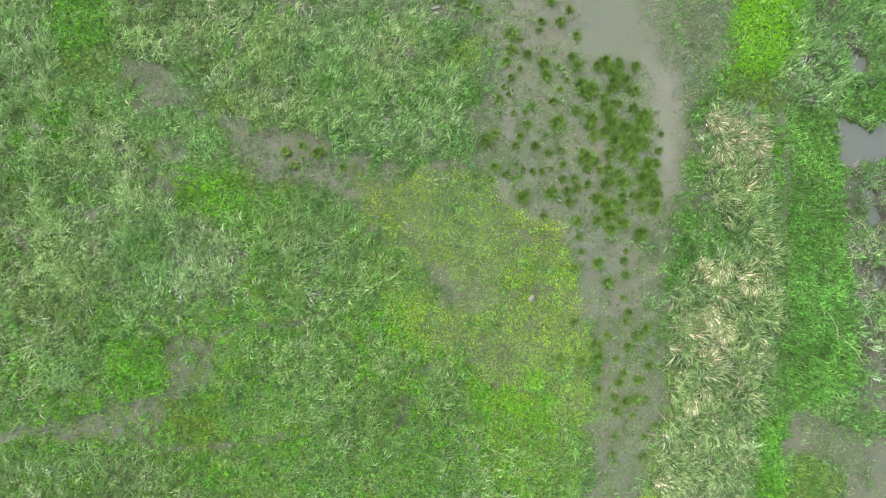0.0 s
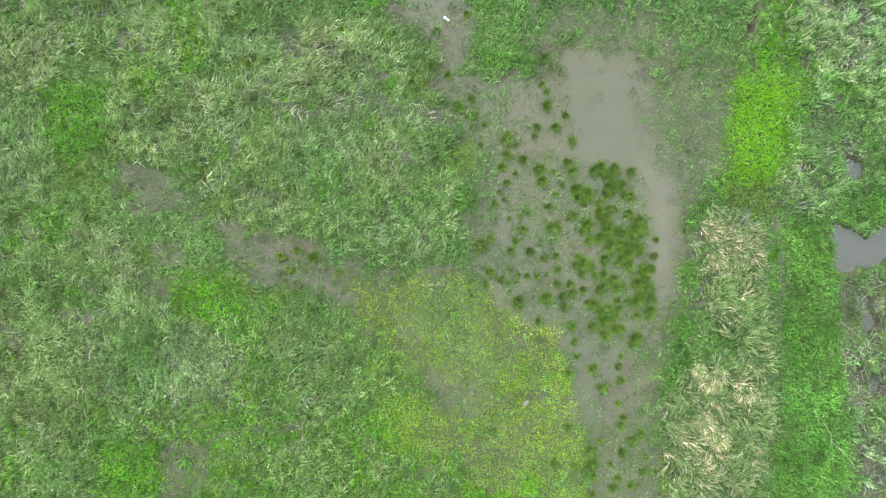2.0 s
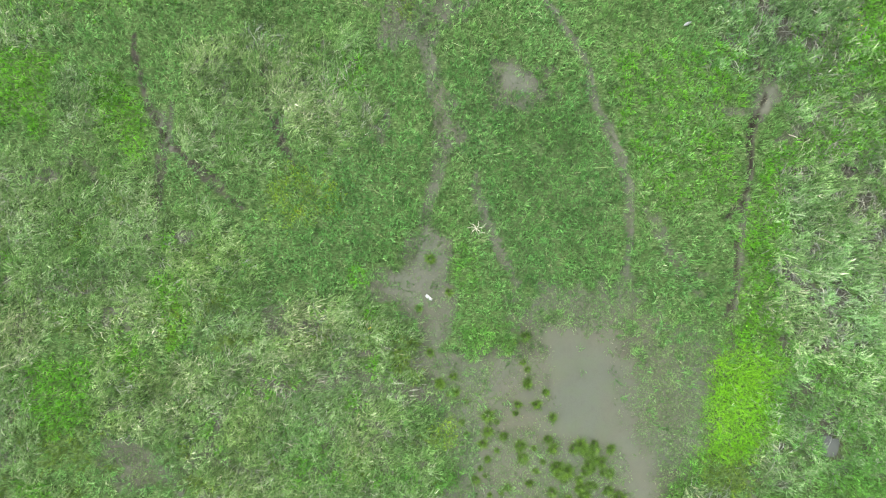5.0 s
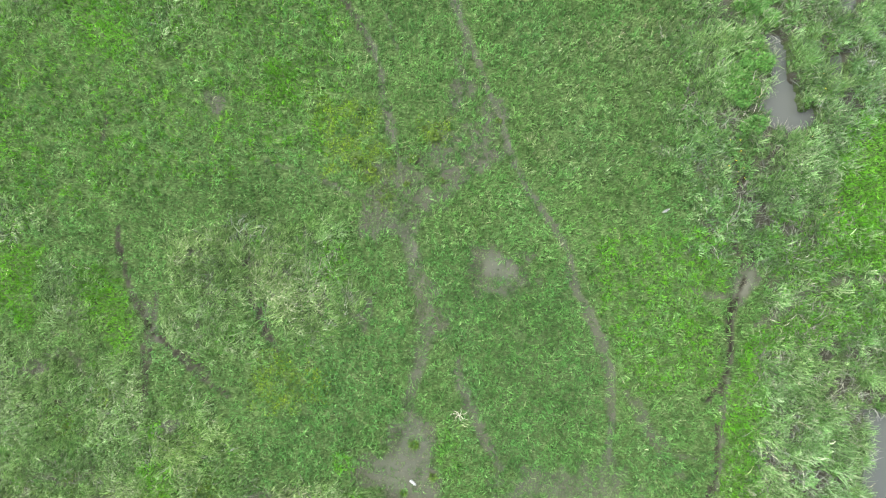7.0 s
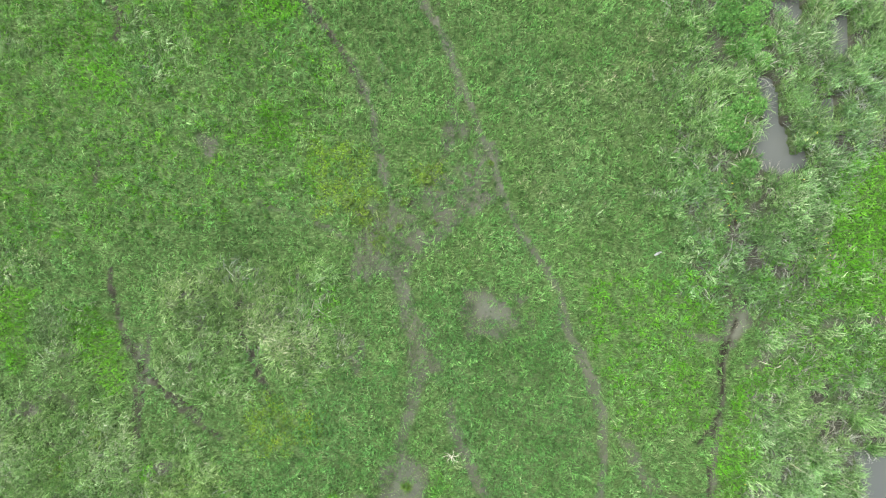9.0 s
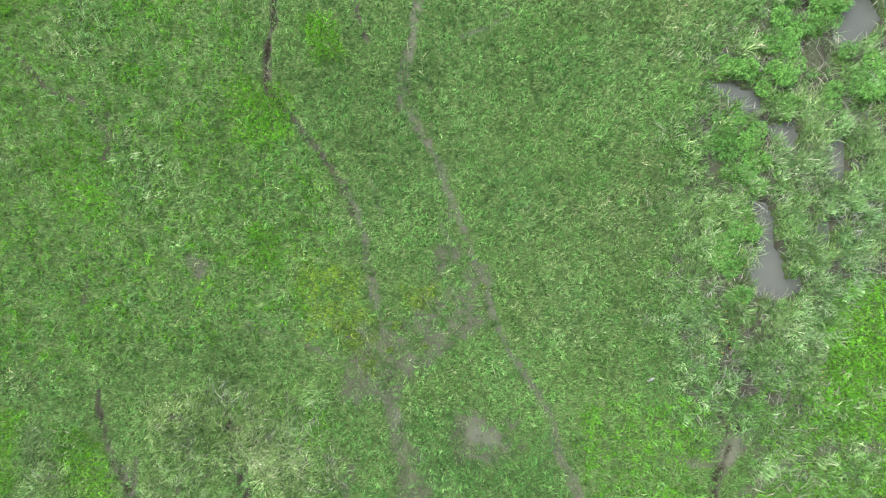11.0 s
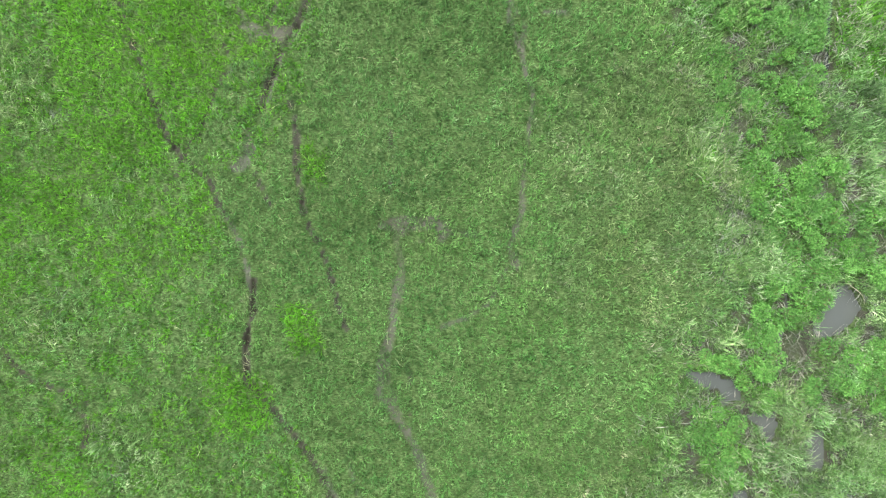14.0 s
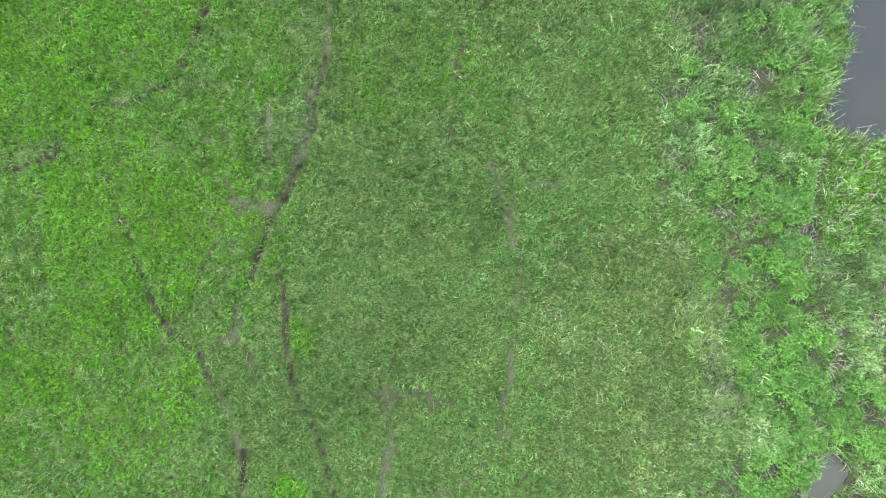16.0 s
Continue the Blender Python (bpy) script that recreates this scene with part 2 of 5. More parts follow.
stand("pale", 0.45, 0.8, [(-8.8, 1.5), (-3.5, 1.0), (-1.5, -0.7), (-3.5, -2.9), (-8.5, -2.9)])
stand("pale", 0.85, 0.3, [(-0.8, -5.3), (0.4, -5.8), (0.6, -7.5), (-0.6, -7.7)])
stand("pale", 0.3, 0.8, [(0.4, -7.7), (5.9, -8.2), (5.7, -11.5), (-0.1, -11.8)])
stand("lime", 0.8, 0.5, [(-16.5, 11.6), (-13.9, 11.6), (-14.2, 8.9), (-16.0, 8.7)])
stand("lime", 0.6, 0.4, [(-17.4, 6.3), (-15.8, 6.0), (-15.5, 4.1), (-17.0, 4.1)])
stand("lime", 1.0, 0.4, [(-11.4, 3.4), (-9.2, 3.6), (-8.3, 2.4), (-7.5, 1.0), (-8.3, 0.0), (-9.7, 1.4), (-11.2, 1.7)])
stand("lime", 0.85, 0.4, [(-14.6, -3.8), (-11.7, -4.2), (-11.9, -6.0), (-14.1, -6.1)])
stand("lime", 0.7, 0.3, [(-7.6, 2.4), (-6.5, 2.3), (-6.6, 1.4), (-7.5, 1.5)])
stand("lime", 0.5, 0.4, [(-16.0, -9.1), (-14.9, -9.6), (-15.3, -10.6)])
stand("lime", 0.45, 0.6, [(0.4, -4.8), (4.2, -4.8), (5.2, -8.2), (1.8, -8.7)])
stand("lime", 0.35, 0.6, [(-7.3, 10.6), (-6.4, 10.6), (-6.6, 9.7)])
stand("moss", 0.12, 1.2, [(-21.5, -2.9), (-8.8, -2.4), (-2.0, -2.4), (0.4, -6.2), (5.9, -7.7), (5.9, -11.8), (-21.5, -11.8)])
stand("lime", 0.2, 1.2, [(-21.5, -2.9), (-8.8, -2.4), (-2.0, -2.4), (0.4, -6.2), (5.9, -7.7), (5.9, -11.8), (-21.5, -11.8)])
stand("lime", 0.3, 0.8, [(-8.8, 1.0), (-7.3, 0.5), (-5.4, -3.8), (-7.3, -4.8), (-8.8, -2.9)])
stand("olive", 0.75, 0.3, [(-18.8, 0.3), (-17.7, 0.5), (-17.4, -0.9), (-18.6, -1.2)])
stand("olive", 1.0, 0.3, [(-12.8, -6.6), (-11.2, -6.2), (-10.9, -7.2), (-9.5, -6.0), (-9.4, -8.2), (-10.7, -8.3), (-11.7, -7.9)])
stand("olive", 0.6, 0.5, [(-16.5, 8.7), (-14.3, 8.5), (-14.1, 7.0), (-16.0, 6.8)])
spots("olive", 0.8, 0.35, [(-13.0, 7.1), (-11.9, 7.0), (-10.0, 7.7), (-9.8, 6.3), (-12.6, 4.0), (-12.3, 4.3), (-6.1, 4.4), (-5.5, 3.8), (-6.5, 2.7), (-8.3, 3.4), (-8.8, 2.7), (-7.9, 2.5), (-4.3, 3.4), (-3.5, 3.4), (-10.9, 2.3), (-12.8, 1.9), (-14.8, 5.8), (-9.2, 5.1), (-5.4, 4.1)])
stand("mud", 0.6, 0.5, [(-13.8, 8.0), (-11.7, 7.7), (-10.9, 7.0), (-11.7, 5.9), (-13.6, 5.9)])
stand("mud", 0.48, 0.5, [(-11.7, 7.7), (-9.8, 7.2), (-10.5, 5.8), (-11.7, 6.0)])
stand("mud", 0.72, 0.6, [(-9.5, 5.5), (-6.4, 5.1), (-3.5, 4.1), (-1.5, 3.4), (-1.1, 2.2), (-2.3, 1.2), (-4.4, 2.1), (-5.6, 2.7), (-7.6, 2.7), (-8.5, 3.6), (-9.7, 4.4)])
stand("mud", 0.5, 0.5, [(-16.2, 3.2), (-10.9, 3.4), (-11.2, 2.4), (-14.1, 2.2)])
stand("mud", 0.5, 0.4, [(-12.6, 4.8), (-10.9, 5.1), (-11.2, 3.9), (-12.4, 3.6)])
stand("mud", 0.72, 0.3, [(-11.4, -4.0), (-9.7, -4.3), (-10.0, -6.0), (-11.1, -6.4), (-11.4, -5.3)])
stand("mud", 0.78, 0.4, [(-16.5, -7.2), (-13.1, -6.6), (-11.2, -6.4), (-12.6, -7.9), (-14.1, -8.2), (-16.2, -7.8)])
trail("path", 0.26, 0.95, [(-21.30, -8.29), (-18.89, -7.98), (-17.44, -7.57), (-15.76, -7.32), (-13.83, -6.72), (-11.66, -6.29), (-11.06, -6.00)])
trail("path", 0.2, 0.7, [(-14.31, -7.08), (-12.87, -8.29), (-10.94, -8.46), (-8.05, -8.22), (-6.36, -7.93)])
stand("mud", 0.55, 0.3, [(-9.3, 0.0), (-8.3, -0.2), (-8.4, -1.4), (-9.1, -1.8)])
trail("path", 0.16, 0.6, [(-11.66, -4.79), (-9.73, -3.83), (-8.29, -3.23), (-6.36, -3.11), (-4.43, -2.51)])
trail("rut", 0.069, 0.5, [(-17.44, -1.42), (-16.24, -2.39), (-15.76, -3.83)])
trail("path", 0.1, 0.5, [(-13.35, -6.00), (-10.94, -3.83), (-9.73, -2.87), (-8.53, -0.70)])
stand("mud", 0.6, 0.3, [(-1.7, -5.0), (-0.5, -4.7), (-0.9, -6.2), (-1.7, -7.8), (-2.3, -7.7)])
stand("mud", 0.9, 0.8, [(0.6, 12.1), (9.5, 12.1), (10.6, 7.7), (10.6, 4.6), (10.1, 1.9), (9.8, -0.7), (9.3, -3.8), (9.3, -7.2), (8.3, -11.8), (5.7, -11.8), (6.4, -7.2), (6.4, -3.8), (5.5, -0.2), (2.8, 1.5), (1.6, 2.7), (1.1, 5.3), (2.1, 8.5)])
stand("mud", 0.75, 0.8, [(-3.5, 3.2), (-0.6, 3.4), (1.6, 3.4), (2.8, 1.5), (5.2, 0.0), (2.8, -0.2), (2.3, -2.9), (-0.1, -2.5), (-1.2, -0.2), (-3.0, 1.0)])
stand("mud", 0.95, 0.3, [(5.5, -1.9), (7.1, -2.1), (6.9, -3.4), (5.9, -3.1)])
stand("mud", 0.6, 0.3, [(4.2, -3.8), (5.1, -3.8), (5.2, -5.5), (4.2, -5.0)])
stand("mud", 0.5, 0.6, [(-2.0, -2.9), (0.1, -2.9), (2.8, -0.7), (5.2, 0.0), (6.2, -2.9), (6.3, -6.7), (2.8, -6.2), (-0.3, -4.8)])
stand("moss", 0.75, 0.6, [(-2.5, -2.4), (-1.1, -1.4), (0.1, -2.9), (2.8, -0.7), (5.2, 0.3), (6.2, -2.9), (6.5, -6.7), (5.7, -8.2), (1.8, -6.7), (-0.3, -4.8), (-2.0, -4.1)])
stand("moss", 0.5, 0.6, [(-3.0, 0.5), (-1.5, 0.0), (-1.3, -1.9), (-2.3, -2.9), (-3.2, -0.9)])
stand("moss", 0.85, 0.4, [(-0.9, 3.0), (1.1, 3.3), (1.5, 1.7), (-0.3, 1.4)])
stand("moss", 0.5, 0.4, [(2.8, 1.0), (5.0, 1.4), (5.2, 0.3), (3.0, 0.0)])
stand("moss", 0.7, 0.3, [(0.4, 8.7), (1.6, 8.8), (1.6, 7.7), (0.6, 7.5)])
stand("moss", 0.7, 0.25, [(8.5, -11.1), (9.2, -7.2), (9.7, -3.8), (10.1, -5.0), (9.5, -8.7), (9.2, -11.8)])
stand("moss", 0.45, 0.6, [(1.6, -7.2), (5.5, -7.2), (5.7, -11.5), (1.6, -11.5)])
stand("moss", 0.6, 0.3, [(-2.5, -3.1), (-1.5, -2.9), (-1.5, -4.1), (-2.3, -4.3)])
stand("mud", 0.8, 0.7, [(9.3, 12.1), (12.2, 12.1), (11.9, 8.5), (10.6, 7.1), (9.5, 8.0)])
stand("seed", 0.95, 0.3, [(9.3, 12.1), (12.4, 12.1), (12.2, 8.5), (10.6, 7.1), (9.5, 8.0)])
stand("seed", 0.6, 0.4, [(8.8, 2.7), (10.4, 2.4), (9.9, -1.9), (8.6, -2.9), (8.1, 0.0)])
stand("seed", 0.8, 0.5, [(0.4, 11.6), (3.0, 11.6), (2.3, 5.8), (2.8, 2.7), (1.1, 3.9)])
stand("seed", 0.42, 0.6, [(2.8, 9.2), (8.8, 7.7), (9.5, 1.0), (6.4, 0.0), (2.8, 2.7)])
stand("moss", 0.5, 0.8, [(-3.5, 2.9), (-0.6, 3.4), (1.8, 2.7), (4.2, 1.0), (5.2, 0.0), (2.3, -1.9), (-1.1, -0.7), (-3.0, 1.0)])
stand("seed", 0.7, 0.6, [(-3.2, 3.2), (1.6, 3.4), (2.5, 0.5), (2.1, -2.9), (-0.6, -2.4)])
stand("seed", 0.55, 0.3, [(6.2, -2.9), (9.3, -2.9), (9.1, -7.7), (6.7, -7.2)])
stand("seed", 0.5, 0.3, [(6.2, -7.2), (9.1, -7.7), (8.3, -11.5), (5.9, -11.5)])
stand("herb", 0.95, 0.25, [(10.6, 6.9), (12.2, 8.0), (12.4, 7.0), (11.7, 5.8), (11.1, 2.9), (11.0, 1.2), (10.1, -1.4), (9.3, -2.0), (9.2, -0.9), (10.1, 0.5), (10.6, 4.4)])
stand("herb", 0.5, 0.3, [(7.4, 1.2), (8.8, 1.4), (9.1, 0.0), (7.6, -0.2)])
spots("herb", 0.8, 0.4, [(1.4, 6.5), (0.9, 6.0), (3.4, 2.3), (3.6, 1.9), (2.7, 2.2), (-0.3, 6.3)])
stand("vivid", 1.0, 0.9, [(12.4, 12.1), (15.4, 12.1), (15.3, 8.7), (14.5, 7.8), (13.5, 7.7), (12.4, 8.6)])
stand("olive", 0.8, 0.4, [(12.2, 7.8), (14.5, 7.8), (14.5, 6.2), (13.4, 5.8), (12.1, 6.3)])
stand("bank", 1.0, 0.25, [(11.7, 5.8), (13.0, 5.8), (13.8, 4.5), (13.8, 1.0), (13.7, -1.9), (13.3, -6.1), (12.8, -9.2), (12.0, -11.5), (9.0, -11.5), (9.4, -6.6), (9.7, -2.8), (10.7, -0.7), (12.2, -0.2), (12.2, 1.0), (11.2, 1.7), (11.2, 5.0)])
stand("lime", 0.6, 0.25, [(13.9, 5.6), (14.5, 4.6), (14.5, 2.7), (14.0, 2.7)])
stand("herb", 0.6, 0.25, [(10.6, 1.5), (12.4, 1.2), (12.4, -0.2), (10.8, -0.5)])
stand("dry", 1.0, 0.2, [(11.1, 4.5), (11.6, 4.4), (11.4, 1.0), (10.9, -0.2), (10.3, -0.3), (10.9, 1.5)])
stand("dry", 0.8, 0.2, [(10.4, 1.0), (11.0, 1.5), (11.2, 0.0), (10.4, -0.5)])
trail("path", 0.12, 0.8, [(11.42, 5.08), (11.23, 2.67), (10.99, 1.47), (10.46, 0.02)])
trail("path", 0.14, 0.8, [(14.17, 6.41), (14.65, 4.36), (14.75, 2.67), (14.55, 0.99)])
trail("path", 0.08, 0.6, [(14.55, 0.99), (14.41, -1.90), (14.26, -3.83)])
stand("straw", 1.0, 0.3, [(11.4, 5.5), (13.2, 5.2), (13.2, 3.3), (11.9, 3.1)])
stand("straw", 1.0, 0.3, [(10.7, -0.6), (13.3, -0.6), (13.3, -1.4), (11.2, -1.9)])
stand("straw", 1.0, 0.3, [(9.8, -2.4), (11.9, -2.3), (12.6, -4.2), (11.6, -5.1), (10.5, -4.7), (9.8, -3.5)])
stand("straw", 0.9, 0.3, [(9.5, -5.8), (11.4, -5.8), (11.9, -7.2), (10.2, -7.5), (9.5, -7.0)])
stand("straw", 0.6, 0.3, [(11.4, -7.5), (13.0, -7.5), (12.8, -8.9), (11.6, -8.4)])
stand("herb", 1.0, 0.3, [(14.8, 5.8), (16.8, 5.5), (17.2, 3.4), (17.1, -0.9), (18.0, -3.8), (17.7, -5.8), (16.1, -6.7), (14.4, -6.7), (14.2, -3.8), (14.7, 1.0)])
stand("herb", 1.0, 0.3, [(13.5, -6.7), (14.7, -6.2), (14.5, -11.8), (12.9, -11.8)])
stand("lime", 0.6, 0.3, [(13.5, -7.2), (14.4, -7.2), (14.1, -11.8), (13.0, -11.8)])
stand("marsh", 0.7, 0.4, [(14.4, 7.2), (15.2, 10.0), (17.3, 10.7), (18.7, 9.1), (17.1, 7.4), (16.8, 5.6), (14.7, 6.0)])
stand("herb", 0.7, 0.4, [(15.6, 12.1), (20.6, 12.1), (20.6, 8.2), (18.7, 8.7), (17.2, 10.1)])
stand("herb", 0.8, 0.3, [(17.2, 7.5), (20.6, 8.2), (20.6, 5.5), (17.2, 5.5)])
stand("pool", 1.0, 0.2, [(16.9, 4.9), (17.2, 5.1), (17.8, 4.9), (18.1, 4.6), (17.9, 3.8), (17.5, 3.5), (17.2, 3.8)])
stand("pool", 1.0, 0.2, [(17.9, 4.3), (18.3, 4.8), (18.7, 5.3), (19.2, 5.5), (21.1, 5.1), (21.1, 4.2), (19.4, 4.1), (19.0, 3.8), (18.3, 3.8)])
stand("pool", 0.8, 0.2, [(18.0, 2.7), (18.3, 2.5), (18.5, 1.5), (18.2, 1.0)])
stand("pool", 0.8, 0.2, [(18.3, -0.7), (18.7, -0.9), (18.6, -1.9), (18.2, -1.7)])
stand("pool", 0.8, 0.2, [(17.6, 8.1), (18.3, 8.0), (18.2, 7.5), (17.7, 7.5)])
stand("mud", 0.55, 0.5, [(17.2, 3.4), (21.1, 3.4), (21.1, -6.2), (18.2, -5.3), (17.7, -2.4)])
stand("marsh", 0.7, 0.3, [(17.3, 3.4), (20.9, 3.4), (20.9, -6.2), (18.0, -5.2), (17.6, -2.8), (17.4, 1.0)])
stand("pale", 0.35, 0.3, [(18.2, 2.9), (21.1, 2.9), (21.1, -4.3), (18.3, -3.8)])
stand("mud", 0.75, 0.3, [(17.1, 2.7), (17.7, 2.7), (18.2, -2.9), (18.0, -3.8), (17.5, -1.9)])
stand("mud", 0.95, 0.35, [(14.5, -6.7), (16.1, -7.2), (18.0, -8.3), (19.2, -7.9), (21.1, -10.6), (17.2, -11.8), (16.8, -9.1), (14.8, -8.5), (14.4, -8.7)])
stand("mud", 0.8, 0.3, [(17.4, -5.8), (18.7, -5.2), (19.7, -6.7), (17.9, -7.1)])
stand("seed", 0.8, 0.3, [(14.5, -6.7), (17.2, -7.5), (18.7, -10.1), (16.1, -8.9)])
stand("olive", 1.0, 0.25, [(14.8, -8.5), (15.8, -8.9), (17.1, -9.7), (16.8, -11.8), (14.6, -11.8)])
stand("pale", 0.85, 0.7, [(-20.9, 20.4), (-13.4, 20.1), (-11.2, 17.8), (-8.3, 16.6), (-7.6, 13.0), (-10.9, 12.3), (-15.3, 13.0), (-20.9, 14.2)])
stand("pale", 0.75, 0.5, [(-10.5, 22.4), (-6.9, 22.3), (-6.4, 19.8), (-9.0, 19.6), (-10.3, 20.5)])
stand("pale", 0.9, 0.5, [(-9.1, 25.4), (-2.5, 25.4), (-2.5, 22.5), (-3.7, 21.5), (-6.2, 22.0), (-8.6, 22.7)])
stand("pale", 0.7, 0.5, [(-15.8, 23.9), (-12.7, 23.6), (-13.2, 20.5), (-15.6, 21.0)])
stand("pale", 0.85, 0.5, [(-7.6, 13.8), (-3.2, 14.0), (-0.0, 12.6), (-0.0, 8.2), (-3.6, 8.0), (-7.5, 9.1)])
stand("pale", 0.8, 0.6, [(-20.9, 13.9), (-16.1, 13.7), (-16.8, 10.1), (-20.9, 7.6)])
stand("lime", 0.85, 0.5, [(-19.7, 24.6), (-15.6, 24.6), (-15.8, 22.4), (-18.0, 22.3)])
stand("lime", 0.7, 0.3, [(-16.9, 22.0), (-15.9, 22.0), (-15.9, 21.1), (-16.8, 21.1)])
stand("lime", 0.8, 0.4, [(-12.8, 22.8), (-11.8, 22.3), (-11.9, 20.5), (-12.8, 20.6)])
stand("lime", 0.95, 0.4, [(-11.7, 14.9), (-10.1, 15.1), (-9.7, 12.8), (-10.5, 11.7), (-11.3, 13.2)])
stand("lime", 0.9, 0.4, [(-16.9, 11.5), (-14.3, 11.4), (-14.3, 9.1), (-15.6, 7.9), (-16.8, 9.3)])
stand("lime", 0.5, 0.4, [(-13.1, 13.2), (-11.7, 11.8), (-11.7, 10.6), (-12.9, 10.8)])
spots("lime", 0.8, 0.35, [(-2.4, 13.3), (-2.2, 11.2), (-2.7, 15.2), (-11.0, 16.4), (-7.3, 10.3), (-17.8, 15.9)])
stand("olive", 0.5, 0.5, [(-15.8, 14.4), (-13.4, 13.7), (-13.6, 12.0), (-15.6, 12.5)])
stand("olive", 0.6, 0.5, [(-15.3, 17.6), (-14.1, 17.3), (-14.4, 16.2)])
spots("olive", 0.8, 0.3, [(-13.0, 18.2), (-9.0, 16.6), (-8.5, 12.3), (-7.3, 12.5), (-8.0, 12.5)])
stand("mud", 1.0, 2.0, [(4.3, 13.3), (7.2, 13.7), (8.8, 13.1), (9.2, 10.2), (10.1, 8.0), (10.8, 6.8), (10.8, 2.2), (8.3, 2.2), (5.1, 7.3), (4.8, 10.2)])
stand("mud", 0.75, 0.4, [(1.2, 11.1), (5.1, 11.2), (5.6, 6.3), (1.7, 5.3)])
stand("mud", 0.85, 1.0, [(-0.8, 16.9), (0.8, 16.9), (1.0, 14.5), (1.3, 11.6), (2.0, 9.2), (1.2, 7.2), (0.3, 10.6), (-0.1, 13.3), (-2.0, 14.4), (-2.2, 15.4), (-0.4, 14.9)])
stand("mud", 0.52, 0.4, [(-6.8, 14.0), (-3.9, 13.7), (-4.2, 12.8), (-6.6, 12.5)])
stand("mud", 0.55, 0.3, [(-7.5, 10.7), (-2.7, 10.9), (0.7, 10.3), (-0.3, 9.9), (-7.1, 10.1)])
trail("path", 0.14, 0.6, [(-10.21, 8.15), (-9.00, 9.13), (-7.55, 10.59)])
stand("mud", 0.4, 0.4, [(-2.5, 22.5), (-1.6, 22.3), (-1.4, 20.8), (-2.4, 21.0)])
trail("path", 0.32, 0.7, [(0.17, 25.17), (0.74, 23.00), (1.00, 21.06), (0.65, 19.13), (0.05, 17.43)])
trail("path", 0.18, 0.8, [(2.29, 19.50), (2.79, 17.69), (3.33, 16.48), (4.07, 14.91)])
trail("path", 0.18, 0.9, [(7.03, 23.52), (7.77, 22.08), (8.51, 20.39), (8.88, 18.70), (9.04, 17.00), (8.79, 15.79), (8.39, 14.33)])
trail("path", 0.14, 0.7, [(9.62, 18.10), (10.48, 16.29), (11.22, 15.20), (12.44, 14.00)])
trail("path", 0.1, 0.4, [(8.16, 18.45), (9.37, 18.22), (10.35, 16.77)])
stand("mud", 0.85, 0.4, [(3.4, 24.0), (4.6, 24.2), (5.0, 23.4), (3.8, 23.1)])
stand("mud", 0.7, 0.25, [(-12.0, 22.7), (-11.3, 22.3), (-10.7, 20.9), (-11.2, 21.0)])
trail("rut", 0.098, 0.95, [(-12.33, 24.60), (-11.91, 22.67), (-11.28, 21.23), (-10.14, 20.15), (-8.51, 19.02)])
trail("rut", 0.069, 0.7, [(-11.35, 20.99), (-11.51, 19.05), (-11.46, 17.60)])
trail("rut", 0.078, 0.8, [(-6.93, 23.91), (-6.63, 22.22), (-5.85, 20.42)])
trail("rut", 0.059, 0.55, [(-16.79, 19.74), (-15.58, 18.54), (-14.85, 17.58)])
trail("rut", 0.059, 0.5, [(-10.75, 23.16), (-10.99, 21.47)])
trail("rut", 0.059, 0.5, [(-16.78, 15.14), (-16.29, 14.18)])
stand("olive", 0.9, 0.3, [(-1.5, 12.6), (0.5, 12.5), (0.5, 10.9), (-1.2, 10.8)])
stand("herb", 0.55, 0.3, [(1.5, 13.2), (3.7, 13.1), (3.9, 11.4), (2.1, 11.3)])
stand("herb", 0.4, 0.3, [(1.1, 16.5), (2.4, 16.7), (2.4, 14.5), (1.3, 14.5)])
stand("blue", 0.6, 0.8, [(-3.2, 21.5), (0.1, 21.8), (-0.3, 17.2), (-2.7, 15.0), (-5.6, 15.0), (-6.1, 18.4)])
stand("blue", 0.85, 0.8, [(1.1, 23.2), (6.9, 23.3), (8.3, 20.4), (8.5, 16.8), (7.5, 15.1), (4.3, 15.0), (2.6, 17.7)])
stand("blue", 0.5, 0.6, [(9.2, 15.1), (13.0, 15.6), (13.1, 12.2), (10.6, 12.2)])
stand("moss", 0.35, 0.6, [(-6.1, 19.8), (-3.2, 19.1), (-3.7, 17.4), (-6.6, 17.6)])
stand("lime", 0.3, 0.8, [(8.1, 25.2), (13.9, 25.2), (13.2, 18.5), (9.1, 18.5)])
stand("mud", 0.62, 1.0, [(3.6, 14.6), (8.7, 15.1), (12.6, 12.9), (12.1, 11.2), (9.2, 12.6), (4.6, 12.8)])
stand("seed", 0.75, 0.5, [(3.1, 14.8), (8.7, 15.3), (13.1, 13.2), (12.3, 11.2), (9.2, 12.6), (4.6, 13.1)])
stand("mud", 0.8, 1.2, [(9.1, 13.1), (12.5, 11.8), (12.1, 7.8), (10.6, 7.3), (9.3, 10.2)])
stand("seed", 0.95, 0.3, [(9.1, 12.6), (12.5, 11.8), (12.1, 7.8), (10.6, 7.3), (9.3, 10.2)])
stand("lime", 0.6, 0.4, [(13.5, 18.5), (15.7, 18.7), (15.5, 11.7), (13.3, 11.2), (13.6, 15.1)])
stand("vivid", 1.0, 0.9, [(12.4, 11.7), (15.2, 11.5), (15.2, 9.3), (14.4, 7.8), (12.5, 7.8)])
trail("rut", 0.078, 1.1, [(14.94, 23.69), (14.30, 22.07), (13.97, 19.21), (13.54, 18.00)])
trail("rut", 0.069, 0.8, [(13.73, 18.49), (13.47, 15.09), (13.35, 11.94)])
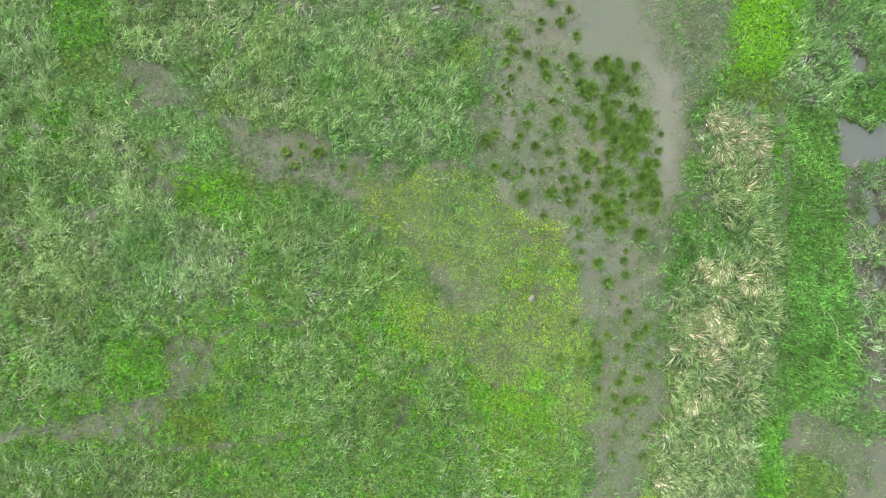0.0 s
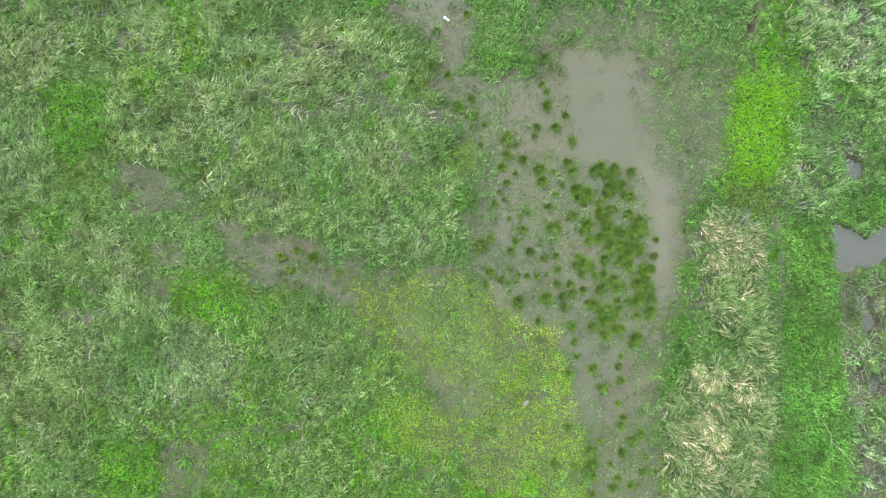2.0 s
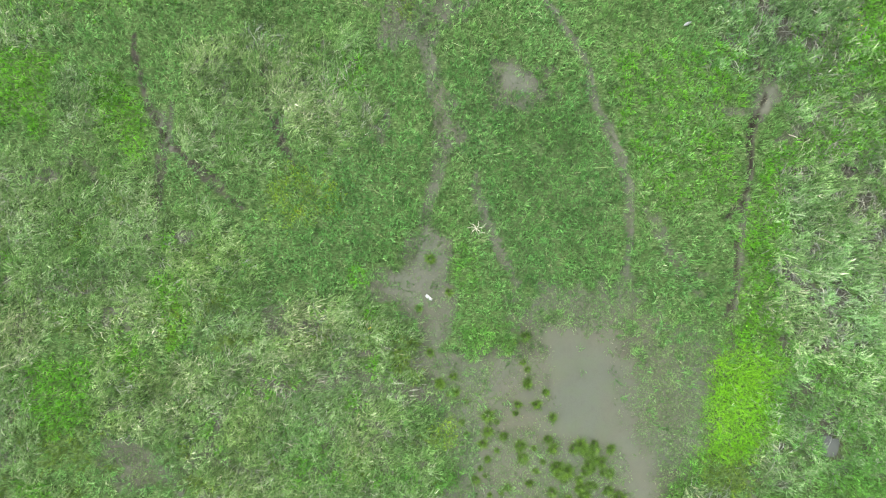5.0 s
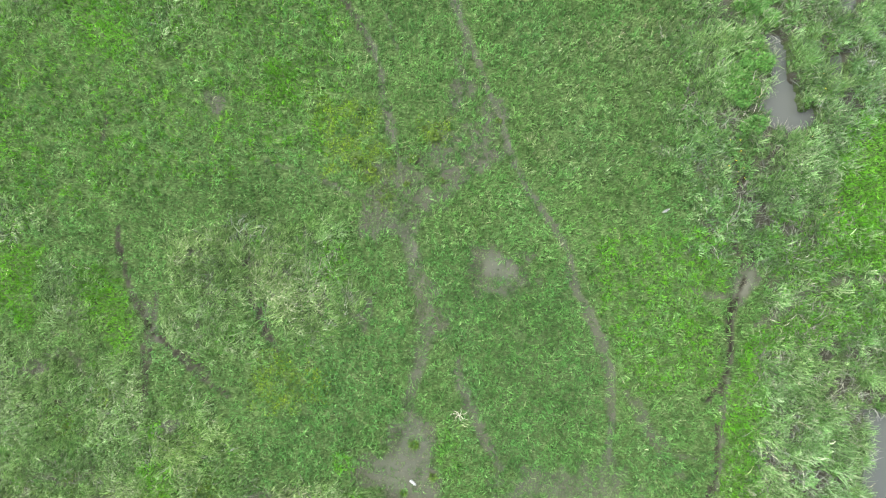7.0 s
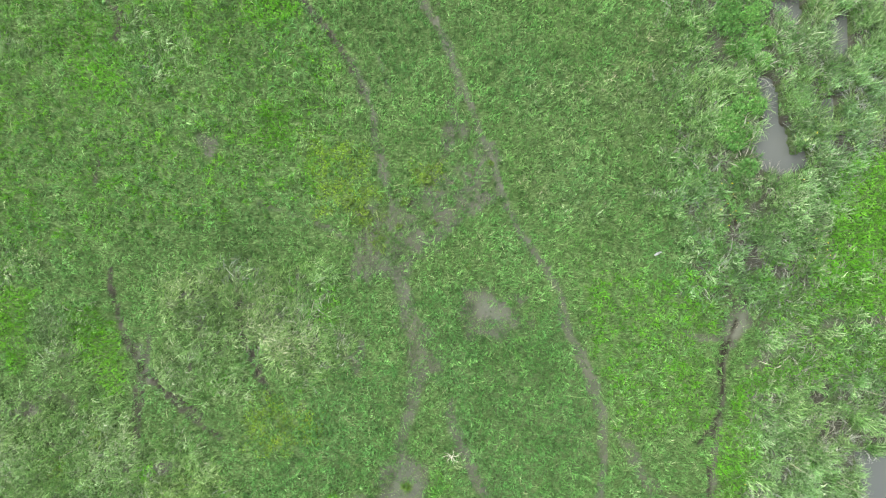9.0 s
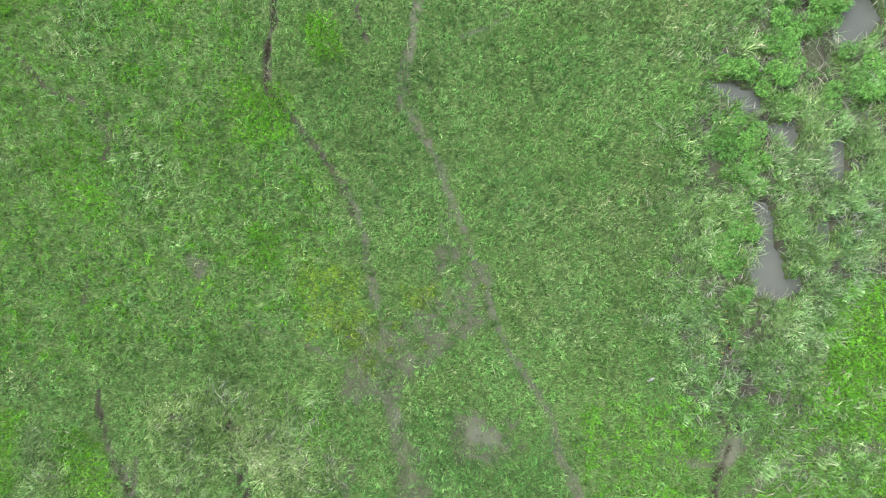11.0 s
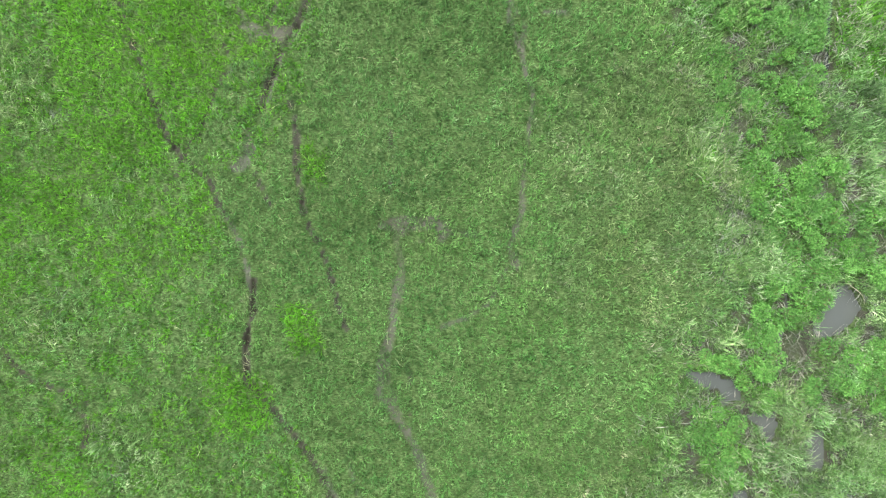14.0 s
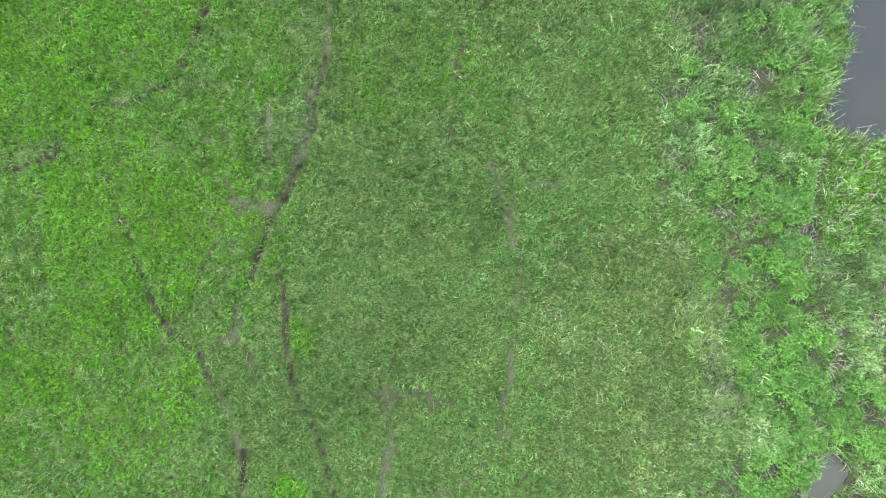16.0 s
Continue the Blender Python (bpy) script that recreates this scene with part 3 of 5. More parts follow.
trail("path", 0.1, 0.7, [(13.69, 17.52), (13.40, 14.61), (13.35, 11.94)])
stand("mud", 0.85, 0.2, [(14.2, 22.1), (15.0, 23.8), (15.3, 23.3), (14.5, 22.1)])
trail("rut", 0.078, 0.9, [(15.13, 23.57), (14.93, 24.54), (15.02, 25.74)])
stand("marsh", 0.95, 0.4, [(15.5, 20.4), (21.2, 20.9), (21.3, 11.8), (15.8, 11.7), (14.9, 14.6)])
stand("pale", 0.2, 0.5, [(16.1, 19.0), (21.5, 19.0), (21.5, 12.7), (16.4, 12.7)])
stand("marsh", 0.4, 0.5, [(15.3, 25.6), (21.2, 25.6), (21.2, 20.9), (15.5, 20.6)])
stand("lime", 0.35, 0.5, [(15.5, 25.8), (21.4, 25.8), (21.4, 22.4), (16.9, 20.7)])
trail("ditch", 0.24, 0.58, [(16.04, 17.65), (16.89, 17.78), (18.10, 17.91)])
trail("ditch", 0.17, 0.58, [(18.08, 19.24), (19.05, 19.49), (20.50, 19.38)])
trail("ditch", 0.20, 0.58, [(17.63, 16.33), (19.08, 16.46), (19.58, 14.65)])
trail("ditch", 0.17, 0.53, [(15.71, 14.62), (16.68, 14.15)])
stand("marsh", 0.55, 0.4, [(14.8, 11.0), (21.3, 11.8), (21.4, 6.0), (16.3, 7.2), (14.9, 9.1)])
stand("herb", 0.5, 0.4, [(15.0, 11.0), (21.6, 11.8), (21.6, 5.9), (16.5, 7.1), (15.1, 9.0)])
trail("ditch", 0.17, 0.58, [(16.47, 10.75), (18.17, 10.64)])
trail("ditch", 0.17, 0.58, [(17.72, 7.60), (18.68, 8.09)])
stand("pale", 1.0, 0.6, [(-20.2, 20.1), (-12.3, 19.9), (-11.4, 17.4), (-9.4, 17.9), (-7.0, 15.6), (-7.0, 12.9), (-20.3, 13.0)])
stand("pale", 0.85, 0.5, [(-10.1, 25.2), (-7.4, 25.5), (-3.0, 25.2), (-1.6, 22.5), (-2.2, 21.0), (-4.7, 19.8), (-6.0, 22.0), (-7.2, 22.0), (-10.1, 23.0)])
stand("pale", 0.4, 0.5, [(-18.7, 35.3), (-14.8, 35.8), (-14.6, 34.3), (-18.3, 33.1)])
stand("pale", 0.35, 0.6, [(-18.9, 26.5), (-15.9, 26.5), (-14.9, 25.5), (-18.9, 24.3)])
stand("lime", 0.55, 0.6, [(-14.3, 35.5), (-11.2, 35.5), (-11.6, 32.8), (-14.1, 32.8)])
stand("lime", 0.7, 0.4, [(-18.9, 24.1), (-16.7, 24.1), (-16.6, 21.8), (-18.9, 21.6)])
stand("lime", 0.8, 0.3, [(-12.5, 22.1), (-11.9, 22.2), (-11.9, 20.1), (-12.4, 19.9)])
stand("lime", 0.75, 0.4, [(-6.0, 32.5), (-4.4, 32.3), (-4.6, 30.7), (-5.8, 30.9)])
stand("lime", 0.18, 1.0, [(-19.9, 36.3), (-2.6, 36.1), (-2.7, 28.9), (-7.6, 27.7), (-20.1, 24.8)])
stand("mud", 0.5, 0.5, [(-1.7, 28.1), (2.0, 29.1), (3.0, 27.6), (0.5, 24.9), (-1.7, 25.2)])
stand("mud", 0.9, 0.3, [(3.2, 24.2), (4.6, 24.2), (4.7, 23.1), (3.4, 23.1)])
stand("mud", 0.45, 0.5, [(2.7, 24.7), (5.4, 24.4), (5.6, 22.4), (2.9, 22.5)])
stand("mud", 0.5, 0.7, [(0.2, 23.7), (1.2, 23.0), (1.8, 21.0), (0.6, 19.4), (0.2, 22.0)])
stand("mud", 0.85, 0.3, [(-0.2, 17.6), (1.1, 16.8), (1.2, 13.6), (-0.6, 13.9), (-2.0, 15.4), (-0.6, 15.6)])
stand("mud", 0.5, 0.4, [(2.2, 30.5), (3.9, 30.0), (4.9, 28.6), (3.3, 27.8), (2.0, 29.1)])
trail("path", 0.16, 0.85, [(1.64, 36.12), (2.68, 33.93), (3.44, 31.50), (4.21, 29.79), (5.37, 27.09), (6.15, 25.87), (7.12, 24.15), (7.80, 21.69), (8.77, 18.99), (8.95, 16.28), (8.38, 13.57)])
trail("path", 0.18, 0.5, [(2.23, 32.96), (3.19, 30.28)])
trail("path", 0.14, 0.5, [(-1.86, 34.45), (-1.00, 31.77), (-0.47, 29.82), (-0.20, 27.86), (-0.50, 25.91), (0.22, 23.95), (0.74, 21.98)])
trail("path", 0.18, 0.75, [(2.15, 19.03), (2.87, 17.05), (3.89, 15.08)])
trail("path", 0.1, 0.45, [(-1.05, 35.17), (-0.21, 32.49)])
trail("path", 0.14, 0.65, [(-5.86, 28.26), (-3.67, 27.40), (-1.72, 26.65)])
trail("rut", 0.078, 0.8, [(-6.92, 25.22), (-6.65, 22.52), (-5.93, 21.04), (-5.40, 19.81)])
trail("rut", 0.069, 0.8, [(-12.50, 25.98), (-12.16, 23.78), (-11.44, 21.81), (-11.14, 20.09), (-11.37, 17.63)])
stand("mud", 0.75, 0.25, [(-12.0, 22.9), (-11.1, 21.8), (-10.6, 20.1), (-11.3, 20.8)])
trail("rut", 0.087, 0.85, [(-10.36, 20.21), (-9.14, 18.97), (-7.56, 18.05)])
trail("rut", 0.057, 0.4, [(-12.80, 31.11), (-13.20, 28.43)])
stand("mud", 0.5, 0.3, [(-8.5, 31.3), (-7.9, 31.1), (-8.2, 30.3)])
stand("mud", 0.4, 0.3, [(-2.1, 22.7), (-1.4, 22.0), (-1.5, 20.8), (-2.0, 21.0)])
stand("olive", 0.55, 0.5, [(-1.9, 28.6), (-0.4, 28.6), (-0.5, 26.1), (-1.7, 26.2)])
stand("moss", 0.7, 0.3, [(0.6, 29.9), (1.9, 29.8), (1.7, 28.9), (0.7, 29.1)])
stand("moss", 0.4, 0.5, [(-4.1, 31.3), (-1.2, 31.0), (-0.7, 28.4), (-3.7, 27.6)])
stand("dry", 0.35, 1.0, [(4.7, 33.7), (12.0, 33.6), (13.2, 27.8), (5.9, 27.6)])
stand("blue", 0.55, 0.8, [(0.2, 24.9), (7.1, 23.9), (8.0, 21.0), (8.5, 16.0), (3.1, 17.5), (1.7, 21.0)])
stand("pool", 1.05, 0.15, [(15.8, 33.6), (16.6, 33.5), (16.9, 29.5), (15.7, 29.4), (15.4, 30.7), (15.9, 31.7)])
stand("pool", 0.95, 0.15, [(18.6, 36.2), (19.3, 36.2), (19.1, 34.4), (18.6, 34.3)])
stand("pool", 0.9, 0.15, [(18.8, 32.7), (19.2, 32.4), (18.9, 31.4), (18.5, 31.5)])
stand("pool", 0.95, 0.15, [(16.9, 30.6), (17.9, 30.6), (17.6, 29.9), (16.9, 29.8)])
trail("rut", 0.078, 1.1, [(15.20, 28.25), (14.29, 27.04), (14.17, 25.33), (14.70, 23.61)])
trail("rut", 0.078, 1.2, [(14.16, 22.39), (14.04, 19.94), (13.55, 18.47), (13.05, 17.68)])
trail("rut", 0.069, 0.8, [(13.79, 18.71), (13.47, 16.01), (13.17, 13.54)])
trail("path", 0.14, 0.75, [(13.99, 18.71), (13.66, 16.25), (13.46, 13.79)])
stand("mud", 0.95, 0.2, [(14.1, 23.2), (15.2, 23.7), (14.9, 22.5), (14.1, 22.3)])
trail("path", 0.15, 0.85, [(12.45, 22.69), (13.18, 22.40), (14.11, 22.39)])
trail("path", 0.2, 0.95, [(15.14, 21.11), (16.61, 21.84), (17.59, 22.61), (18.86, 22.97), (21.01, 22.96)])
trail("path", 0.14, 0.6, [(9.99, 18.00), (10.72, 16.27), (11.70, 15.40), (12.44, 15.27)])
stand("marsh", 0.5, 1.5, [(12.1, 36.4), (15.5, 36.4), (15.3, 29.4), (14.3, 27.5), (14.0, 24.1), (12.8, 24.1), (11.6, 28.2), (11.4, 32.6)])
stand("pale", 0.4, 0.5, [(12.0, 33.6), (14.4, 33.6), (14.2, 27.5), (12.5, 27.5)])
stand("marsh", 0.85, 0.4, [(16.4, 36.1), (22.5, 36.1), (20.8, 31.1), (18.6, 27.0), (17.4, 23.6), (14.5, 23.9), (14.3, 27.3), (16.5, 29.2)])
stand("pale", 0.5, 0.4, [(16.9, 34.1), (18.6, 34.1), (20.8, 35.5), (22.7, 35.5), (20.8, 31.1), (18.8, 30.7), (16.9, 27.5), (15.2, 25.3)])
stand("lime", 0.9, 0.5, [(18.8, 29.2), (21.0, 30.6), (23.2, 30.6), (23.2, 23.3), (18.6, 23.3)])
stand("lime", 0.5, 0.5, [(14.7, 20.9), (22.7, 22.6), (22.7, 20.9), (15.9, 19.7), (15.1, 16.0), (13.8, 14.5)])
stand("marsh", 0.9, 0.4, [(15.2, 19.0), (22.5, 20.9), (20.1, 17.0), (19.8, 12.9), (15.0, 12.9)])
stand("pale", 0.25, 0.4, [(16.4, 18.0), (20.3, 18.4), (19.8, 13.5), (15.9, 13.5)])
stand("pool", 1.1, 0.15, [(20.5, 17.2), (23.2, 17.7), (23.7, 11.0), (21.8, 9.5), (20.4, 12.0), (20.0, 14.5), (20.0, 16.0)])
stand("lime", 0.95, 0.5, [(-6.9, 39.0), (-5.0, 38.5), (-3.9, 37.6), (-4.2, 36.1), (-5.9, 36.2), (-6.8, 37.3)])
stand("lime", 0.95, 0.4, [(-3.6, 41.4), (-2.3, 41.5), (-2.0, 40.0), (-3.4, 39.8)])
stand("lime", 0.6, 0.5, [(-13.5, 37.5), (-12.2, 36.1), (-12.0, 33.9), (-13.8, 34.6)])
stand("lime", 0.45, 0.5, [(-11.5, 39.0), (-10.0, 40.0), (-9.5, 41.4), (-9.0, 40.7), (-10.0, 38.0)])
stand("lime", 0.18, 1.0, [(-19.1, 42.6), (-5.7, 42.6), (-6.9, 32.5), (-19.2, 30.0)])
stand("lime", 0.6, 0.4, [(-5.2, 32.2), (-4.4, 32.0), (-4.6, 30.7), (-5.3, 30.9)])
stand("lime", 0.5, 0.5, [(-14.7, 24.2), (-11.8, 23.3), (-11.8, 21.3), (-13.7, 21.1)])
trail("rut", 0.098, 1.15, [(-4.95, 42.60), (-5.00, 40.68), (-5.22, 39.72), (-5.19, 38.52), (-4.76, 37.80)])
trail("rut", 0.078, 0.75, [(-4.76, 37.80), (-3.75, 36.84), (-2.98, 35.83), (-1.77, 33.91)])
trail("path", 0.13, 0.6, [(-1.77, 33.91), (-1.09, 32.02), (-0.85, 30.57), (-0.31, 28.39)])
trail("path", 0.2, 0.68, [(1.26, 42.61), (1.12, 40.70), (0.49, 39.01), (0.35, 37.81), (1.32, 36.37), (2.33, 34.93), (2.78, 32.76)])
trail("rut", 0.057, 0.5, [(1.60, 39.02), (1.80, 36.61)])
stand("mud", 0.42, 0.5, [(2.3, 31.8), (4.0, 30.6), (4.8, 28.6), (3.0, 27.7), (1.3, 27.6), (1.1, 28.6)])
stand("mud", 0.5, 0.4, [(-1.1, 27.7), (-0.1, 27.7), (0.2, 25.2), (-1.0, 24.9)])
stand("dark", 0.5, 2.5, [(-3.0, 39.7), (1.3, 39.7), (1.3, 33.5), (-2.1, 34.2)])
trail("rut", 0.057, 0.55, [(-11.99, 37.66), (-11.78, 36.34), (-12.29, 34.89)])
stand("mud", 0.5, 0.3, [(-8.7, 31.3), (-8.2, 31.3), (-8.3, 30.4), (-8.6, 30.6)])
stand("dry", 0.5, 0.8, [(10.0, 35.4), (13.6, 35.4), (14.4, 27.7), (11.3, 27.7), (8.8, 32.5)])
stand("pool", 1.05, 0.12, [(13.6, 38.7), (14.8, 38.7), (15.6, 38.2), (15.9, 37.6), (15.1, 37.0), (14.7, 37.9), (13.6, 38.3)])
stand("pool", 1.05, 0.15, [(18.8, 41.3), (19.6, 42.2), (20.4, 42.4), (21.1, 41.2), (20.4, 40.3), (19.2, 40.3)])
stand("pool", 0.95, 0.12, [(19.0, 36.4), (19.3, 36.4), (19.4, 34.4), (18.7, 34.2), (18.6, 35.1)])
stand("pool", 0.95, 0.12, [(16.5, 37.1), (17.4, 37.1), (17.1, 35.9), (16.6, 36.1)])
stand("pool", 0.85, 0.12, [(18.2, 32.1), (19.2, 32.0), (18.9, 31.2), (18.4, 31.4)])
stand("pool", 0.6, 0.12, [(16.9, 30.5), (17.9, 30.4), (17.8, 29.9), (17.0, 29.8)])
trail("ditch", 0.17, 0.84, [(17.79, 41.94), (17.73, 40.74), (17.45, 39.54)])
trail("ditch", 0.14, 0.73, [(15.90, 37.57), (16.15, 37.01), (14.83, 36.17)])
trail("ditch", 0.14, 0.73, [(21.28, 37.99), (20.37, 37.62), (19.41, 36.42)])
stand("bush", 0.9, 0.3, [(14.2, 40.0), (17.0, 40.0), (17.0, 38.2), (15.8, 37.8), (15.1, 38.5), (13.9, 38.8)])
stand("bush", 1.0, 0.25, [(14.7, 36.8), (16.2, 36.9), (16.5, 34.7), (14.8, 34.9)])
stand("bush", 0.8, 0.3, [(14.0, 32.5), (15.4, 33.3), (15.4, 31.4), (14.1, 31.1)])
stand("bush", 0.8, 0.3, [(14.3, 30.9), (15.3, 30.9), (15.6, 29.2), (14.5, 29.4)])
stand("bush", 0.9, 0.3, [(15.6, 42.7), (19.4, 42.8), (18.6, 40.6), (15.8, 40.0)])
stand("bush", 0.7, 0.3, [(18.9, 39.9), (22.7, 40.2), (22.7, 38.3), (19.2, 38.5)])
stand("pale", 0.6, 0.3, [(17.2, 38.2), (18.7, 38.2), (18.9, 35.0), (17.4, 34.7)])
stand("pale", 0.95, 0.3, [(19.4, 36.4), (23.0, 36.4), (23.1, 33.9), (19.5, 34.0)])
stand("pale", 0.9, 0.3, [(16.9, 33.5), (18.5, 33.8), (18.3, 30.6), (17.2, 30.1)])
stand("pale", 0.9, 0.3, [(19.4, 32.6), (23.1, 32.8), (23.1, 30.9), (19.5, 30.6)])
stand("marsh", 0.7, 1.2, [(13.5, 40.6), (22.7, 42.8), (22.9, 30.6), (18.1, 28.7), (13.6, 28.7), (14.0, 34.9)])
stand("lime", 0.95, 0.4, [(18.4, 28.4), (21.4, 30.4), (23.6, 30.4), (23.7, 22.9), (18.3, 23.6)])
stand("lime", 0.4, 1.5, [(-18.1, 54.9), (-5.5, 55.0), (-7.7, 47.2), (-6.2, 44.3), (-8.4, 40.9), (-13.2, 41.9), (-18.2, 40.9)])
stand("lime", 0.85, 0.5, [(-12.9, 54.9), (-10.6, 54.5), (-8.4, 48.6), (-8.7, 47.1), (-12.3, 47.1), (-12.9, 50.7)])
stand("lime", 0.85, 0.5, [(-18.2, 47.3), (-12.4, 47.1), (-11.6, 45.2), (-14.6, 44.1), (-18.2, 44.2)])
stand("lime", 0.95, 0.4, [(-10.2, 53.1), (-5.4, 53.1), (-6.0, 51.2), (-7.4, 48.1), (-8.3, 49.1)])
stand("lime", 0.6, 0.4, [(-8.6, 47.5), (-6.7, 47.0), (-6.0, 44.8), (-7.7, 46.2)])
stand("lime", 1.0, 0.35, [(-3.6, 41.2), (-2.3, 41.1), (-1.9, 39.4), (-3.3, 39.3)])
stand("lime", 0.95, 0.4, [(-6.3, 37.8), (-5.0, 37.8), (-3.8, 36.5), (-5.0, 35.8), (-6.7, 36.1)])
stand("lime", 0.7, 0.4, [(-3.1, 48.6), (-1.4, 47.5), (-1.9, 46.4), (-2.8, 47.1)])
stand("lime", 0.6, 0.5, [(-18.2, 43.7), (-14.1, 42.6), (-15.1, 41.1), (-18.2, 40.9)])
stand("lime", 0.5, 0.5, [(-13.7, 35.1), (-11.8, 34.4), (-12.7, 32.7)])
stand("lime", 0.25, 0.8, [(-6.0, 54.3), (-2.2, 54.3), (-2.7, 49.6), (-5.0, 46.7), (-6.5, 47.2)])
trail("rut", 0.078, 1.2, [(-10.63, 54.25), (-9.80, 51.89), (-9.21, 50.24), (-8.62, 48.58), (-7.90, 47.63)])
trail("rut", 0.087, 0.95, [(-7.90, 47.63), (-6.71, 46.64), (-5.94, 45.22)])
trail("path", 0.13, 0.9, [(-5.94, 45.22), (-5.27, 43.84), (-4.88, 41.44)])
trail("rut", 0.087, 1.1, [(-4.88, 41.44), (-5.14, 39.51), (-5.12, 38.18), (-4.30, 37.30)])
trail("rut", 0.078, 0.8, [(-4.30, 37.30), (-3.28, 36.09), (-2.12, 34.45), (-1.51, 32.75)])
trail("rut", 0.059, 0.9, [(-7.90, 47.63), (-7.18, 48.83), (-6.59, 50.38), (-5.71, 51.45), (-5.99, 52.39)])
trail("rut", 0.057, 0.5, [(-7.95, 47.52), (-8.74, 45.72)])
trail("rut", 0.117, 1.0, [(-2.32, 54.78), (-3.43, 52.65), (-3.85, 51.58), (-4.56, 49.68)])
stand("mud", 0.75, 0.25, [(-5.4, 53.9), (-4.9, 53.2), (-3.6, 53.1), (-2.7, 54.2), (-3.5, 52.4), (-4.7, 52.7)])
stand("mud", 0.75, 0.25, [(-5.2, 49.4), (-4.8, 49.4), (-5.0, 47.2), (-5.9, 47.0), (-5.3, 47.9)])
trail("rut", 0.087, 1.0, [(-3.42, 50.05), (-3.13, 48.39), (-2.64, 45.41)])
trail("rut", 0.078, 0.9, [(-2.64, 45.41), (-1.87, 43.50), (-1.38, 41.95), (-0.89, 40.27)])
trail("rut", 0.057, 0.6, [(-4.80, 47.06), (-3.96, 45.71)])
trail("path", 0.13, 0.65, [(5.52, 54.84), (6.37, 52.49), (6.92, 50.37), (6.66, 48.23), (6.44, 46.08), (6.10, 43.92)])
trail("rut", 0.069, 0.75, [(-16.54, 40.39), (-15.59, 39.62), (-14.52, 38.35), (-12.91, 37.47), (-11.88, 36.56), (-11.96, 35.35)])
stand("mud", 0.38, 0.5, [(0.5, 45.0), (2.6, 45.1), (4.8, 44.5), (2.6, 44.3)])
trail("path", 0.22, 0.42, [(1.07, 44.84), (1.57, 41.97), (0.98, 40.04), (0.75, 38.11), (1.73, 35.70), (2.83, 33.76)])
trail("rut", 0.057, 0.4, [(0.92, 48.89), (0.95, 44.84)])
stand("mud", 0.5, 0.3, [(6.1, 43.9), (6.8, 43.3), (6.4, 42.4)])
trail("path", 0.12, 0.45, [(7.31, 53.92), (8.26, 53.92)])
trail("path", 0.14, 0.45, [(5.99, 42.96), (5.05, 41.52), (3.14, 40.54)])
stand("dark", 0.8, 2.5, [(-2.2, 52.9), (5.9, 53.0), (5.0, 43.4), (-1.2, 41.0), (-3.1, 45.3)])
stand("dark", 0.35, 2.5, [(-4.1, 41.0), (-0.2, 41.0), (-0.2, 34.2), (-3.1, 37.6)])
stand("dry", 0.81, 2.0, [(9.5, 50.9), (14.2, 50.9), (15.6, 43.0), (13.2, 41.1), (8.9, 42.5)])
stand("pale", 0.95, 0.3, [(13.6, 49.0), (15.2, 49.0), (15.8, 46.6), (14.2, 46.5)])
stand("pale", 0.75, 0.4, [(14.8, 45.0), (17.9, 44.5), (17.7, 42.6), (15.1, 42.7)])
stand("pale", 0.45, 0.8, [(-18.1, 52.8), (-13.4, 51.9), (-13.0, 49.0), (-18.2, 48.5)])
stand("pale", 0.4, 0.6, [(-11.2, 46.9), (-9.8, 46.4), (-10.0, 44.6), (-11.2, 44.9)])
stand("pale", 0.4, 0.6, [(-14.3, 41.4), (-12.6, 41.4), (-12.9, 39.6), (-14.2, 39.7)])
stand("pale", 0.25, 0.8, [(-11.8, 36.1), (-9.8, 37.1), (-8.4, 33.7), (-10.8, 32.7)])
stand("bush", 0.75, 0.4, [(14.1, 54.1), (19.0, 54.1), (18.9, 48.3), (17.7, 47.7), (15.8, 47.7), (14.5, 50.1)])
stand("bush", 1.0, 0.3, [(15.3, 49.2), (18.6, 49.7), (20.3, 46.6), (23.9, 45.2), (23.9, 42.6), (18.0, 42.8), (16.2, 45.9)])
stand("bush", 0.85, 0.3, [(14.0, 37.8), (16.2, 36.9), (16.6, 33.8), (13.9, 34.0)])
stand("bush", 0.95, 0.3, [(15.7, 41.2), (17.8, 42.4), (18.8, 39.3), (20.2, 39.5), (24.0, 40.3), (24.1, 37.4), (19.1, 37.3), (16.2, 37.8)])
stand("marsh", 0.8, 1.5, [(14.3, 55.3), (23.7, 55.3), (24.2, 32.4), (13.7, 32.3), (13.3, 36.9), (15.3, 39.7), (15.2, 43.8), (14.3, 48.5)])
stand("lime", 0.95, 0.3, [(19.9, 54.2), (23.9, 54.5), (24.0, 51.1), (20.0, 51.2)])
trail("ditch", 0.17, 0.95, [(19.41, 54.95), (19.44, 52.60), (19.21, 50.82)])
trail("ditch", 0.17, 0.84, [(17.81, 41.62), (17.76, 39.40)])
trail("ditch", 0.14, 0.73, [(18.82, 48.68), (18.66, 47.37), (18.99, 46.42)])
stand("lime", 0.5, 0.8, [(-12.6, 56.8), (-5.0, 58.3), (-3.4, 52.6), (-5.0, 51.4), (-10.3, 53.8), (-12.4, 54.0)])
stand("lime", 0.65, 0.6, [(-17.5, 62.5), (-6.1, 62.5), (-7.0, 58.7), (-10.9, 57.1), (-12.6, 55.7), (-17.6, 54.7)])
stand("lime", 0.75, 0.4, [(-10.6, 54.0), (-9.8, 52.3), (-9.0, 50.2), (-9.5, 48.3), (-12.1, 48.6), (-11.9, 52.1)])
stand("lime", 0.7, 0.5, [(-9.3, 52.6), (-7.9, 54.7), (-5.0, 53.1), (-5.5, 51.4), (-7.0, 49.2), (-7.9, 48.3)])
